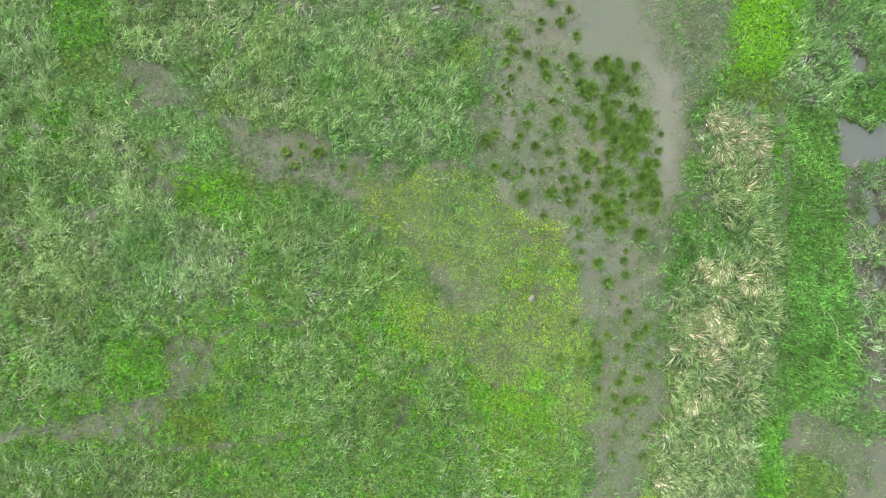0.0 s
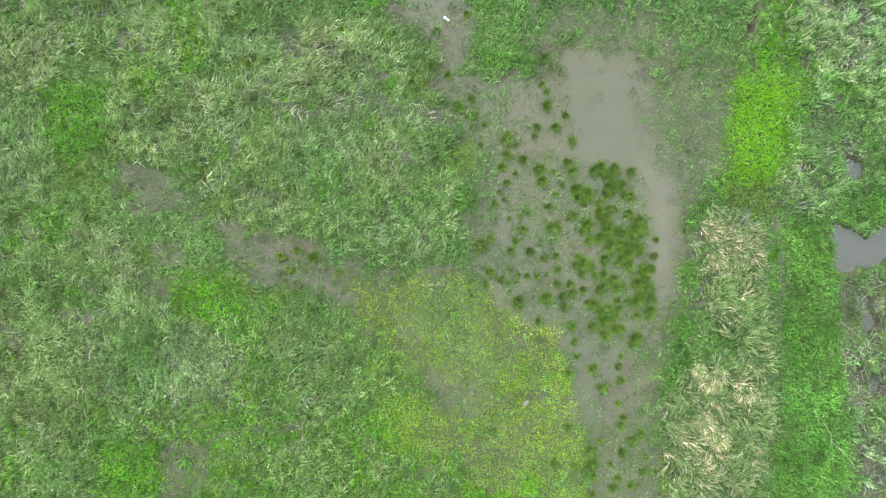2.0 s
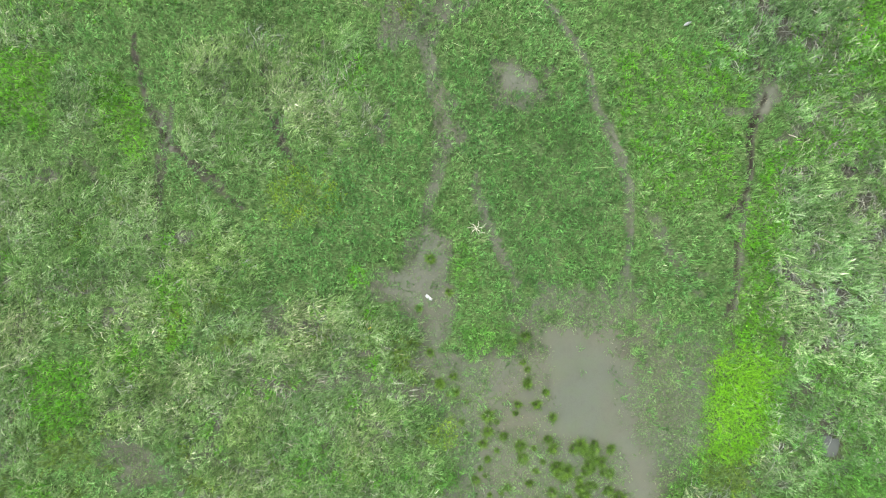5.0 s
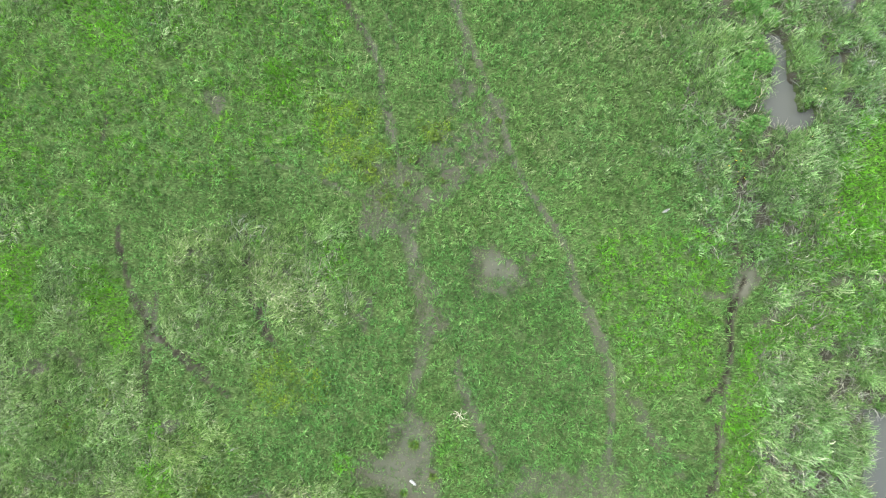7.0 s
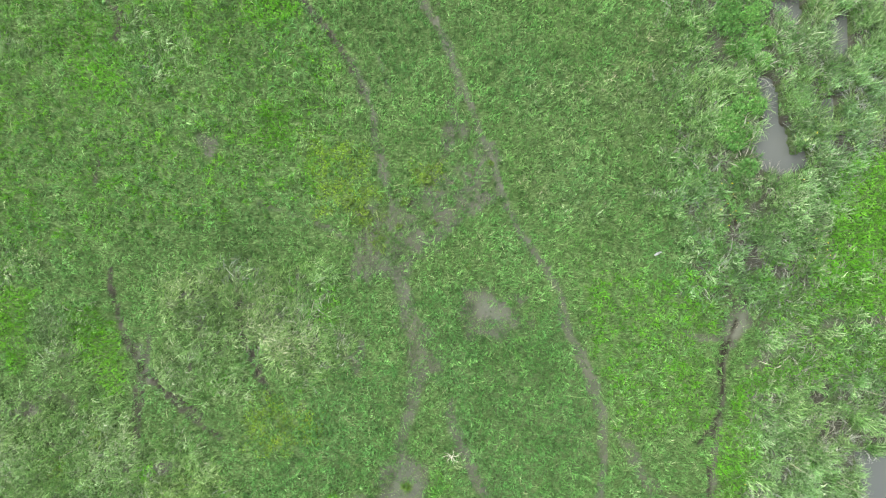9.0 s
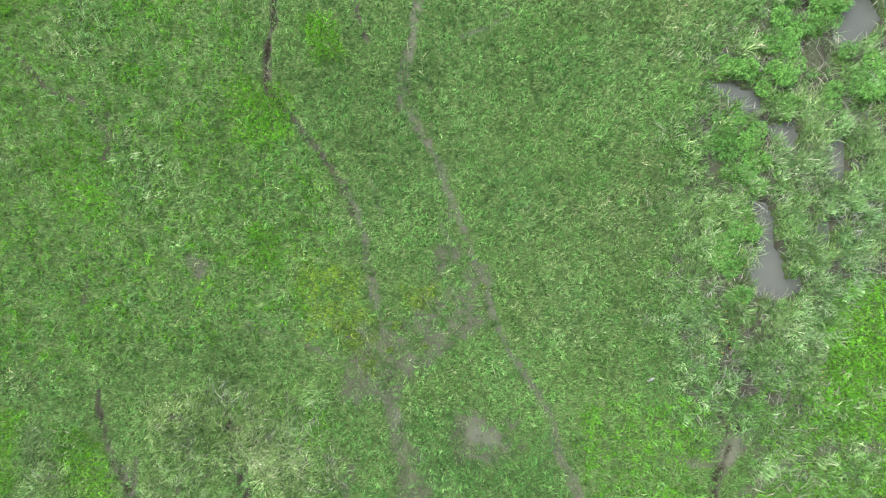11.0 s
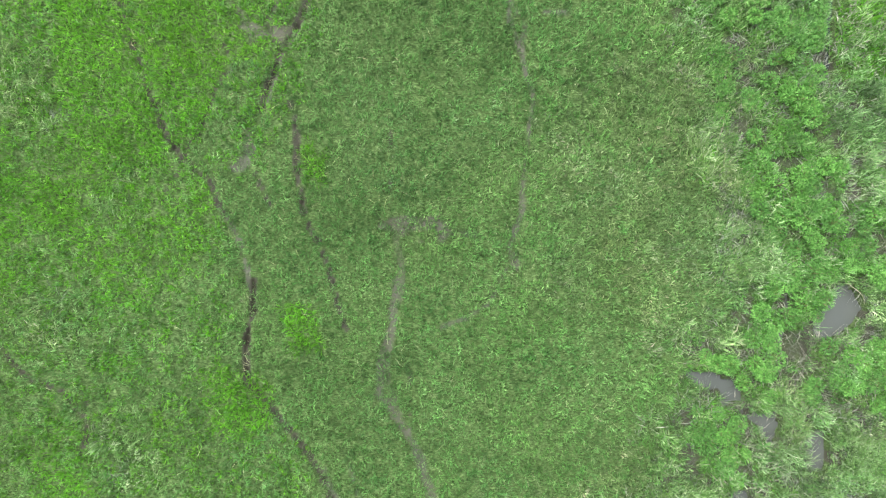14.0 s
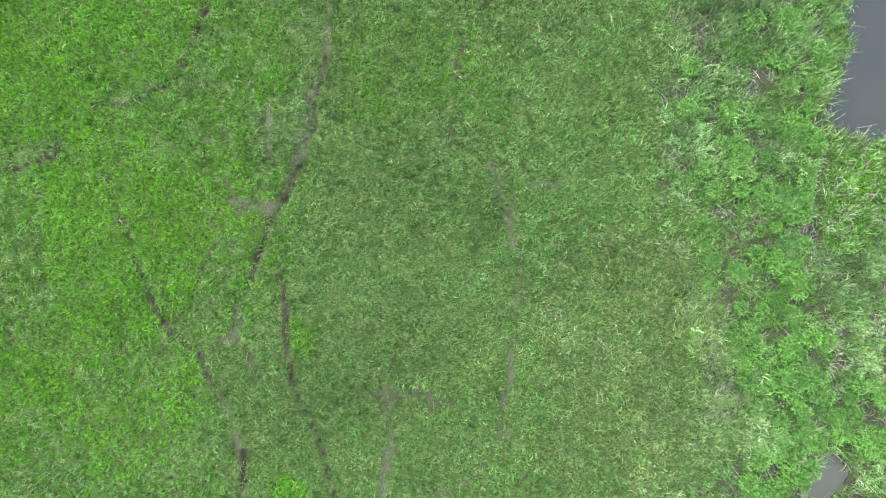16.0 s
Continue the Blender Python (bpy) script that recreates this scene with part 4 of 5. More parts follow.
stand("lime", 0.3, 0.9, [(-0.7, 60.6), (5.0, 60.6), (6.4, 56.9), (-0.2, 56.4)])
stand("lime", 0.4, 0.6, [(-6.2, 61.5), (-2.1, 61.6), (-3.1, 57.3), (-6.0, 56.9)])
trail("path", 0.11, 0.85, [(-0.83, 62.97), (-1.00, 61.10), (-1.31, 59.45), (-2.03, 57.57)])
trail("rut", 0.098, 0.85, [(-1.31, 59.45), (-1.67, 58.04), (-1.77, 56.27)])
stand("mud", 0.5, 0.3, [(-2.1, 57.7), (-1.7, 57.3), (-2.0, 55.0), (-2.5, 54.0), (-2.9, 54.3), (-2.4, 55.7)])
trail("path", 0.12, 0.8, [(-2.59, 54.37), (-3.55, 52.11), (-4.38, 49.96)])
trail("path", 0.12, 0.7, [(-3.46, 57.33), (-3.78, 54.49), (-4.55, 52.78)])
trail("rut", 0.057, 0.5, [(-3.81, 56.86), (-4.54, 54.73), (-4.31, 53.54)])
stand("mud", 0.72, 0.25, [(-5.5, 54.5), (-4.7, 53.3), (-4.0, 53.1), (-4.5, 52.5), (-5.3, 53.2)])
stand("mud", 0.4, 0.3, [(-6.7, 56.4), (-6.0, 56.1), (-6.2, 55.4)])
trail("rut", 0.107, 1.3, [(-5.95, 62.96), (-6.20, 61.32), (-6.88, 59.68), (-7.84, 58.26), (-9.27, 57.20), (-11.12, 57.08)])
trail("rut", 0.098, 1.2, [(-12.42, 56.01), (-12.82, 54.95), (-13.94, 54.59), (-16.45, 53.87)])
trail("rut", 0.057, 0.6, [(-13.85, 60.13), (-14.10, 59.66)])
trail("rut", 0.078, 0.6, [(5.43, 61.58), (4.37, 59.23), (4.26, 56.88), (3.74, 55.34)])
trail("path", 0.12, 0.5, [(5.81, 54.63), (6.53, 53.44), (6.54, 51.66)])
stand("dark", 0.8, 2.5, [(-4.5, 62.5), (2.1, 62.5), (6.4, 54.8), (0.2, 52.1), (-3.6, 54.5)])
stand("dark", 0.95, 2.5, [(-3.1, 52.1), (6.4, 54.8), (6.0, 46.4), (-1.7, 46.4)])
stand("dry", 0.6, 0.6, [(6.4, 63.0), (10.2, 63.0), (9.7, 59.2), (6.4, 58.8)])
stand("dry", 0.68, 2.0, [(8.8, 52.1), (14.8, 52.1), (16.3, 44.9), (12.5, 39.3), (7.7, 42.5), (7.2, 49.7)])
stand("bush", 0.45, 0.4, [(13.4, 59.1), (19.4, 62.2), (20.2, 62.2), (20.0, 56.8), (19.0, 55.6), (15.8, 55.0), (13.9, 56.8)])
stand("bush", 0.45, 0.4, [(12.9, 54.7), (19.1, 55.0), (18.9, 49.3), (14.7, 50.3)])
stand("marsh", 0.8, 1.8, [(13.7, 62.9), (20.2, 62.9), (20.0, 56.9), (24.2, 55.9), (24.6, 39.5), (16.2, 43.8), (14.4, 50.3), (13.0, 53.3)])
stand("lime", 0.95, 0.25, [(19.8, 56.0), (24.5, 55.5), (24.6, 51.2), (19.6, 51.4), (19.6, 53.4)])
trail("ditch", 0.17, 1.16, [(19.60, 56.15), (19.56, 54.30), (19.45, 52.40), (19.33, 51.20)])
stand("pool", 1.3, 0.15, [(20.8, 64.0), (20.8, 60.2), (20.2, 57.9), (19.9, 56.8), (22.3, 56.0), (25.4, 55.9), (25.2, 64.0)])
stand("wet", 0.36, 1.6, [(5.9, -6.2), (8.8, -7.2), (8.1, -11.8), (5.7, -11.8)])
stand("wet", 0.18, 1.6, [(14.5, -6.7), (18.0, -8.3), (21.1, -10.6), (17.2, -11.8)])
stand("wet", 0.45, 1.6, [(8.5, 8.3), (10.4, 7.8), (11.0, 2.2), (8.8, 2.2)])


def at(field, x, y):
    i = np.clip(((np.asarray(x) - X0) / CELL + 0.5).astype(int), 0, NX - 1)
    j = np.clip(((np.asarray(y) - Y0) / CELL + 0.5).astype(int), 0, NY - 1)
    return field[j, i]


HUMMOCK = fractal(GX, GY, 0.62, 81) * 1.6
CRACK = np.exp(-(fractal(GX, GY, 2.6, 91, 3) / 0.055) ** 2)
HOLLOW = np.clip(FIELD["marsh"] * 1.2, 0, 1) * np.clip(-1.5 - 5 * HUMMOCK, 0, 1) * (FIELD["lime"] < 0.5) * (1 - 0.5 * np.clip(FIELD["bush"], 0, 1))
POOL = np.maximum(FIELD["pool"] + 0.25 * fractal(GX, GY, 0.8, 85) * (FIELD["pool"] > 0.02) * (FIELD["pool"] < 1.05), FIELD["ditch"] * 0.68)
POOL = np.clip(POOL, 0, 1)
LAND = (0.05 * fractal(GX, GY, 4.0, 31) + 0.03 * fractal(GX, GY, 0.7, 35, 2) - 0.05 * np.clip(FIELD["mud"], 0, 1) - 0.06 * FIELD["path"] - 0.1 * FIELD["rut"]
        + 0.35 * FIELD["bank"] - 0.55 * np.clip(POOL * 1.4 - 0.25, 0, 1) + 0.06 * FIELD["marsh"] - 0.08 * HOLLOW + 0.3 * np.clip(FIELD["marsh"], 0, 1) * np.clip(HUMMOCK, 0, 0.6) * (1 - np.clip(POOL * 2, 0, 1)))
WATER_Z = -0.2
CHANNEL_Y = 50.3
PATCHY = (FIELD["mud"] > 0.05) * np.clip(2.2 - 1.9 * FIELD["mud"], 0.2, 1)
BARE = FIELD["mud"] + PATCHY * (0.65 * fractal(GX, GY, 0.45, 41) + 0.65 * fractal(GX, GY, 1.1, 45))
BARE = np.clip(np.maximum.reduce([BARE, np.clip(FIELD["path"] * (1.08 + 0.75 * fractal(GX, GY, 0.8, 47)), 0, 0.9), np.clip(FIELD["rut"] * (1.35 + 0.55 * fractal(GX, GY, 0.7, 49)), 0, 0.9), 0.7 * HOLLOW, 0.62 * CRACK * np.clip(1.6 * FIELD["pale"] + 0.6 * FIELD["marsh"] - 0.25, 0, 1)]), 0, 1)
THIN = np.clip(1.2 * FIELD["blue"] + 0.5 * fractal(GX, GY, 0.9, 63) * (FIELD["blue"] > 0.02), 0, 1)
BANK_SOIL = np.clip(FIELD["bank"] * 1.5 - 0.3, 0, 1)
OPEN_WATER = np.clip((POOL - 0.4) / 0.25, 0, 1)


def height(x, y):
    return at(LAND, x, y)


# ---------------------------------------------------------------- ground and water
def ground_sheet():
    xs = np.concatenate(([-1500, -600, -250, -120, -60, -32], np.arange(X0, X1 + 0.01, 1.5 * CELL), [42, 70, 130, 260, 600, 1500]))
    ys = np.concatenate(([-1500, -600, -250, -120, -60, -26], np.arange(Y0, Y1 + 0.01, 1.5 * CELL), [82, 110, 170, 300, 650, 1500]))
    gx, gy = np.meshgrid(xs, ys)
    inside = (gx >= X0) & (gx <= X1) & (gy >= Y0) & (gy <= Y1)
    gz = np.where(inside, height(gx, gy), 0.0)
    co = np.stack([gx, gy, gz], -1).reshape(-1, 3)
    n, m = len(xs), len(ys)
    k = (np.arange(m - 1)[:, None] * n + np.arange(n - 1)[None, :]).ravel()
    quads = np.stack([k, k + 1, k + n + 1, k + n], -1)
    me = bpy.data.meshes.new("ground")
    fill_mesh(me, co, quads)
    inside &= (gx > X0 + 0.3) & (gx < X1 - 0.3) & (gy > Y0 + 0.3) & (gy < Y1 - 0.3)
    soil = np.zeros((len(co), 4), dtype=np.float32)
    soil[:, 0] = np.where(inside, np.maximum(at(BARE, gx, gy), 0.22 * at(THIN, gx, gy)), 0).ravel()
    soil[:, 1] = np.where(inside, np.clip(0.8 * at(POOL, gx, gy) + 0.9 * at(BARE, gx, gy) * np.clip((0.92 - at(FIELD["mud"], gx, gy)) / 0.3, 0, 1) * (1 - np.clip(at(FIELD["seed"], gx, gy), 0, 0.85)) * (1 - 0.8 * np.clip(at(FIELD["path"], gx, gy), 0, 1)) + 0.4 * at(FIELD["rut"], gx, gy), 0, 1), 0).ravel()
    # Third channel: dark soil plus painted gap shade in ruts, hollows and bank.
    soil[:, 2] = np.where(inside, np.clip(1.0 * at(FIELD["rut"], gx, gy) + 0.5 * at(HOLLOW, gx, gy) + 0.5 * at(BANK_SOIL, gx, gy), 0, 1), 0).ravel()
    soil[:, 3] = np.where(inside, at(FIELD["wet"], gx, gy), 0).ravel()
    me.attributes.new("soil", "FLOAT_COLOR", "POINT").data.foreach_set("color", soil.ravel())
    me.polygons.foreach_set("use_smooth", np.ones(len(quads), dtype=bool))
    me.materials.append(M_GROUND)
    return tagged(new("ground", me), "wet marsh meadow ground with bare grey-brown mud and trodden trails", "ground", kind="structure")


def fill_mesh(me, co, faces):
    """Vertices and equal-sided faces into an empty mesh."""
    n, k = faces.shape
    me.vertices.add(len(co))
    me.vertices.foreach_set("co", np.ascontiguousarray(co, dtype=np.float32).ravel())
    me.loops.add(n * k)
    me.loops.foreach_set("vertex_index", np.ascontiguousarray(faces, dtype=np.int32).ravel())
    me.polygons.add(n)
    me.polygons.foreach_set("loop_start", np.arange(0, n * k, k, dtype=np.int32))
    me.update(calc_edges=True)


def water_sheet(y0, y1, mat, label):
    me = bpy.data.meshes.new("water")
    co = np.array([(9.0, y0, WATER_Z), (X1, y0, WATER_Z), (X1, y1, WATER_Z), (9.0, y1, WATER_Z)])
    fill_mesh(me, co, np.array([[0, 1, 2, 3]]))
    me.materials.append(mat)
    return tagged(new("water", me), label, "water", kind="structure")


ground_sheet()
water_sheet(Y0, CHANNEL_Y, M_WATER, "still grey silty water in shallow marsh pools")
water_sheet(CHANNEL_Y, Y1, M_CHANNEL, "dark grey open water of a wide deep channel")


# ---------------------------------------------------------------- plants
def blade_mesh(name, x, y, z, way, length, width, reach, rise, tip, tint=None, mat=None):
    """Bent, pointed blades: a foot, a widest place at mid length and a tip. way: compass of the lean; reach: how far the tip
    lies from the foot; rise: height at mid length; tip: height at the tip."""
    n = len(x)
    dx, dy = np.cos(way), np.sin(way)
    half = width / 2
    co = np.empty((n, 4, 3), dtype=np.float32)
    co[:, 0] = np.stack([x, y, z], -1)
    mx, my, mz = x + dx * reach * 0.45, y + dy * reach * 0.45, z + rise
    roll = np.random.default_rng(n).uniform(-0.5, 0.5, n) * width
    co[:, 1] = np.stack([mx - dy * half, my + dx * half, mz + roll], -1)
    co[:, 2] = np.stack([mx + dy * half, my - dx * half, mz - roll], -1)
    co[:, 3] = np.stack([x + dx * reach, y + dy * reach, z + tip], -1)
    k = np.arange(n)[:, None] * 4
    tris = np.concatenate([k + np.array([[0, 2, 1]]), k + np.array([[1, 2, 3]])], 1).reshape(-1, 3)
    me = bpy.data.meshes.new(name)
    fill_mesh(me, co.reshape(-1, 3), tris)
    if tint is not None:
        c = np.ones((n, 4, 4), dtype=np.float32)
        c[:, :, :3] = tint[:, None, :]
        me.attributes.new("tint", "FLOAT_COLOR", "POINT").data.foreach_set("color", c.ravel())
    if mat:
        me.materials.append(mat)
    return me


def flow(x, y):
    """Compass of the wind-lodged grass."""
    return 0.95 + 0.9 * fractal(x, y, 6.0, 51) + 0.5 * fractal(x, y, 1.2, 55, 2)


def scatter(weight, per_m2, seed):
    """Places of tufts where the weight field lets them grow."""
    r = np.random.default_rng(seed)
    step = per_m2 ** -0.5
    x, y = [v.ravel() for v in np.meshgrid(np.arange(X0, X1, step), np.arange(Y0, Y1, step))]
    x, y = x + r.uniform(0, step, len(x)), y + r.uniform(0, step, len(y))
    n = len(x)
    keep = np.flatnonzero(r.random(n) < at(weight, x, y))
    r.shuffle(keep)
    return x[keep], y[keep], r


def grass(name, label, weight, per_m2, blades, spread, length, width, lay, lift, colours, share, seed, combed=0.0, vary=0.3, speckle=1.0):
    """One kind of grass or low plant over the whole marsh, tuft by tuft."""
    cx, cy, r = scatter(weight, per_m2, seed)
    nt = len(cx)
    tuft_way, tuft_size = r.uniform(-math.pi, math.pi, nt), r.uniform(0.7, 1.25, nt) * (1 + 0.35 * value_noise(cx, cy, 1.1, seed + 3))
    tuft_way = np.where(r.random(nt) < combed, flow(cx, cy) + r.normal(0, 0.35, nt), tuft_way)
    hue = 0.11 * fractal(cx, cy, 2.6, seed + 13)
    tuft_tone = 1 + vary * fractal(cx, cy, 0.9, seed + 5) + 0.45 * vary * fractal(cx, cy, 3.6, seed + 17) + r.normal(0, 0.25 * speckle, nt)
    tuft_tone *= 1 - 0.24 * at(FIELD["dark"], cx, cy)
    kind = np.clip(0.5 + 0.7 * fractal(cx, cy, 2.5, seed + 9) + r.normal(0, 0.25, nt), 0, 1)
    x, y = np.repeat(cx, blades), np.repeat(cy, blades)
    n = len(x)
    a, d = r.uniform(-math.pi, math.pi, n), spread * np.sqrt(r.random(n))
    ox, oy = np.cos(a) * d, np.sin(a) * d
    tw = np.repeat(tuft_way, blades)
    pull = 0.55 + combed
    way = np.arctan2(np.sin(tw) * pull + np.sin(a) * (1 - 0.6 * combed) + r.normal(0, 0.4, n), np.cos(tw) * pull + np.cos(a) * (1 - 0.6 * combed) + r.normal(0, 0.4, n))
    x, y = x + ox, y + oy
    ln = r.uniform(*length, n) * np.repeat(tuft_size, blades)
    wd = r.uniform(*width, n)
    lean = r.uniform(*lay, n)
    reach, up = ln * lean, ln * np.sqrt(np.clip(1 - lean * lean, 0.02, 1))
    rise, tip = up * 0.6 + lift * r.random(n), up * r.uniform(0.35, 1.0, n) + lift * 0.5 * r.random(n)
    c = np.array(colours)
    pick = r.random(n) * 0.6 + 0.4 * np.repeat(kind, blades)
    edges = np.cumsum(share) / np.sum(share)
    tint = c[np.searchsorted(edges, np.clip(pick, 0, 0.999))] * (np.clip(np.repeat(tuft_tone, blades), 0.4, 1.8) * np.exp(r.normal(0, 0.18 * speckle, n)))[:, None]
    tint[:, 0] *= 1 + np.repeat(hue, blades)
    tint[:, 2] *= 1 - 0.7 * np.repeat(hue, blades)
    me = blade_mesh(name, x, y, height(x, y) - 0.01, way, ln, wd, reach, rise, tip, np.clip(tint, 0.005, 0.9), M_GRASS)
    return tagged(new(name, me), label, "grass", kind="stuff")


F = FIELD
EDGE = np.clip(np.minimum(np.minimum(GX - X0, X1 - GX), np.minimum(GY - Y0, Y1 - GY)) / 1.2, 0, 1)
GROW = EDGE * (1 - np.clip((BARE - 0.25) / 0.65, 0, 1)) * (1 - OPEN_WATER) * (LAND > WATER_Z + 0.03)
RAGGED = 0.35 * fractal(GX, GY, 0.8, 61)


def ragged(name, gain=1.0):
    return np.clip(FIELD[name] * gain + RAGGED * np.clip(2 * FIELD[name], 0, 1), 0, 1)


GREEN_TUFT = np.clip(4 * (fractal(GX, GY, 1.3, 97) - 0.27), 0, 1)
PALE = ragged("pale", 1.3)
LIME = np.maximum(ragged("lime", 1.55), 0.6 * GREEN_TUFT * PALE)
PALE = PALE * (1 - 0.5 * GREEN_TUFT)
MOSS, HERB, OLIVE, MARSH = np.clip(ragged("moss", 1.8) * (0.95 + 0.9 * fractal(GX, GY, 0.45, 65)), 0, 1), ragged("herb", 1.1), ragged("olive"), ragged("marsh")
DRY, VIVID, BLUE, BANK = ragged("dry"), ragged("vivid", 1.5), ragged("blue"), np.clip(F["bank"], 0, 1)
BUSH = ragged("bush", 1.1)
PALE = PALE * (1 - 0.8 * np.maximum.reduce([LIME * (1 - 0.6 * GREEN_TUFT), OLIVE, MOSS, VIVID, 0.7 * HERB]))
OLIVE = np.maximum(OLIVE, np.clip(6 * (fractal(GX, GY, 0.9, 99) - 0.3), 0, 0.9) * (F["pale"] > 0.3) * (GY < 18) * (GX < 5) * (F["mud"] < 0.4))
DENSE = np.clip(0.8 + 1.3 * HUMMOCK, 0.2, 1)
TUSSOCKY = np.clip(0.85 + 1.2 * fractal(GX, GY, 0.8, 95), 0.12, 1)
OTHERS = np.maximum.reduce([0.9 * PALE, LIME, VIVID, 0.9 * MOSS, HERB, OLIVE, BANK, 0.85 * MARSH, BUSH, 0.8 * DRY, 0.8 * BLUE])

SHORT = dict(spread=0.12, length=(0.19, 0.44), width=(0.016, 0.032), lay=(0.15, 0.8), lift=0.03)
grass("meadow_grass", "short green wet-meadow grass in dense uneven tufts", GROW * (1 - 0.9 * OTHERS), 20, 11, **SHORT,
      colours=[(0.036, 0.105, 0.023), (0.066, 0.17, 0.04), (0.104, 0.225, 0.066), (0.165, 0.275, 0.108), (0.25, 0.3, 0.175)], share=[3, 4, 3, 1.5, 0.5], seed=101, vary=0.42, combed=0.5)
grass("dry_grass", "fine pale-tipped dry meadow grass", GROW * DRY, 26, 11, **SHORT,
      colours=[(0.045, 0.1, 0.027), (0.083, 0.155, 0.05), (0.13, 0.205, 0.084), (0.21, 0.26, 0.15), (0.29, 0.27, 0.205)], share=[3, 4, 3, 2, 1], seed=111, vary=0.4, combed=0.5)
grass("dark_grass", "close-cropped blue-green meadow grass", GROW * BLUE * (1 - 0.7 * PALE), 26, 11, **SHORT,
      colours=[(0.034, 0.105, 0.024), (0.06, 0.165, 0.04), (0.092, 0.215, 0.06), (0.15, 0.255, 0.105)], share=[3, 4, 3, 1], seed=112, vary=0.35)
grass("rank_grass", "pale grey-green lodged marsh grass in tangled tufts", GROW * np.maximum(PALE * TUSSOCKY, 0.5 * BANK), 38, 14, 0.12, (0.28, 0.7), (0.012, 0.023), (0.5, 0.96), 0.07,
      [(0.04, 0.1, 0.02), (0.078, 0.165, 0.04), (0.135, 0.23, 0.078), (0.21, 0.285, 0.152), (0.33, 0.36, 0.255)], [2.6, 2.9, 3, 2.3, 1.25], 102, combed=0.75, vary=0.4)
grass("bright_grass", "bright green lush grass", GROW * LIME * (1 - VIVID), 25, 12, 0.11, (0.18, 0.38), (0.018, 0.034), (0.25, 0.85), 0.03,
      [(0.036, 0.135, 0.005), (0.06, 0.203, 0.007), (0.087, 0.26, 0.014), (0.137, 0.315, 0.042)], [2.5, 4, 3, 1], 103, speckle=0.8)
grass("vivid_grass", "vivid lime-green lush grass", GROW * VIVID, 38, 12, 0.2, (0.16, 0.34), (0.016, 0.03), (0.4, 0.9), 0.03,
      [(0.075, 0.225, 0.004), (0.095, 0.275, 0.006), (0.115, 0.305, 0.009)], [2, 4, 3], 113, vary=0.12, speckle=0.3)
grass("creeping_moss", "low yellow-green creeping plants over damp mud", EDGE * MOSS * (1 - OPEN_WATER), 52, 11, 0.16, (0.06, 0.13), (0.02, 0.036), (0.8, 0.97), 0.02,
      [(0.06, 0.125, 0.007), (0.096, 0.19, 0.01), (0.14, 0.24, 0.014), (0.11, 0.115, 0.04)], [2, 3, 2.5, 0.8], 104)
grass("seedlings", "sparse grey-green seedlings on bare mud", EDGE * np.maximum.reduce([ragged("seed", 1.5), 0.7 * np.clip(F["path"], 0, 1), 0.75 * np.clip(BARE * 1.5, 0, 1) * np.clip((1.0 - F["mud"]) / 0.4, 0, 1) * (F["mud"] > 0)]) * (1 - OPEN_WATER), 56, 7, 0.13, (0.08, 0.17), (0.018, 0.034), (0.6, 0.95), 0.02,
      [(0.05, 0.1, 0.03), (0.077, 0.14, 0.046), (0.11, 0.18, 0.068)], [2, 3, 2], 105)
grass("marsh_herbs", "lush deep-green leafy marsh plants", GROW * np.maximum.reduce([HERB, 0.5 * MARSH * np.clip(2 * HUMMOCK, 0, 1), 0.9 * BUSH * (HUMMOCK > -0.3)]), 34, 14, 0.11, (0.18, 0.38), (0.014, 0.028), (0.25, 0.85), 0.1,
      [(0.028, 0.092, 0.012), (0.058, 0.17, 0.022), (0.096, 0.245, 0.042), (0.17, 0.325, 0.09)], [3, 4, 3, 0.8], 106, vary=0.5)
grass("sedge", "dark olive sedge in soft patches", GROW * OLIVE, 18, 12, 0.2, (0.25, 0.45), (0.015, 0.028), (0.4, 0.85), 0.03,
      [(0.042, 0.085, 0.006), (0.07, 0.13, 0.01), (0.11, 0.17, 0.02)], [3, 3, 2], 107)
grass("tall_marsh_grass", "tangled tall marsh grass with dead grey stalks", GROW * MARSH * DENSE * (1 - 0.6 * LIME) * (1 - 0.75 * BUSH), 26, 16, 0.15, (0.32, 0.7), (0.014, 0.027), (0.12, 0.78), 0.1,
      [(0.055, 0.125, 0.036), (0.108, 0.22, 0.072), (0.185, 0.3, 0.128), (0.28, 0.35, 0.215), (0.36, 0.36, 0.28)], [2.8, 3.3, 3.1, 1.8, 0.8], 108, combed=0.4, vary=0.75)
grass("dead_thatch", "flattened grey dead stalks over wet mud", EDGE * np.clip(0.6 * MARSH + 0.2 * PALE + 0.5 * BANK, 0, 1) * (1 - OPEN_WATER), 10, 10, 0.3, (0.35, 0.75), (0.014, 0.026), (0.92, 0.99), 0.06,
      [(0.085, 0.095, 0.085), (0.16, 0.17, 0.15), (0.27, 0.275, 0.24)], [2, 2, 1.3], 109, combed=0.4)
grass("mud_litter", "bits of grey dead leaf strewn on bare mud", EDGE * np.clip(BARE * (FIELD["mud"] < 0.97), 0, 1) * (1 - OPEN_WATER), 9, 5, 0.2, (0.05, 0.16), (0.01, 0.022), (0.9, 0.99), 0.01,
      [(0.09, 0.09, 0.07), (0.16, 0.16, 0.11), (0.06, 0.1, 0.03)], [2, 1, 1.5], 114)
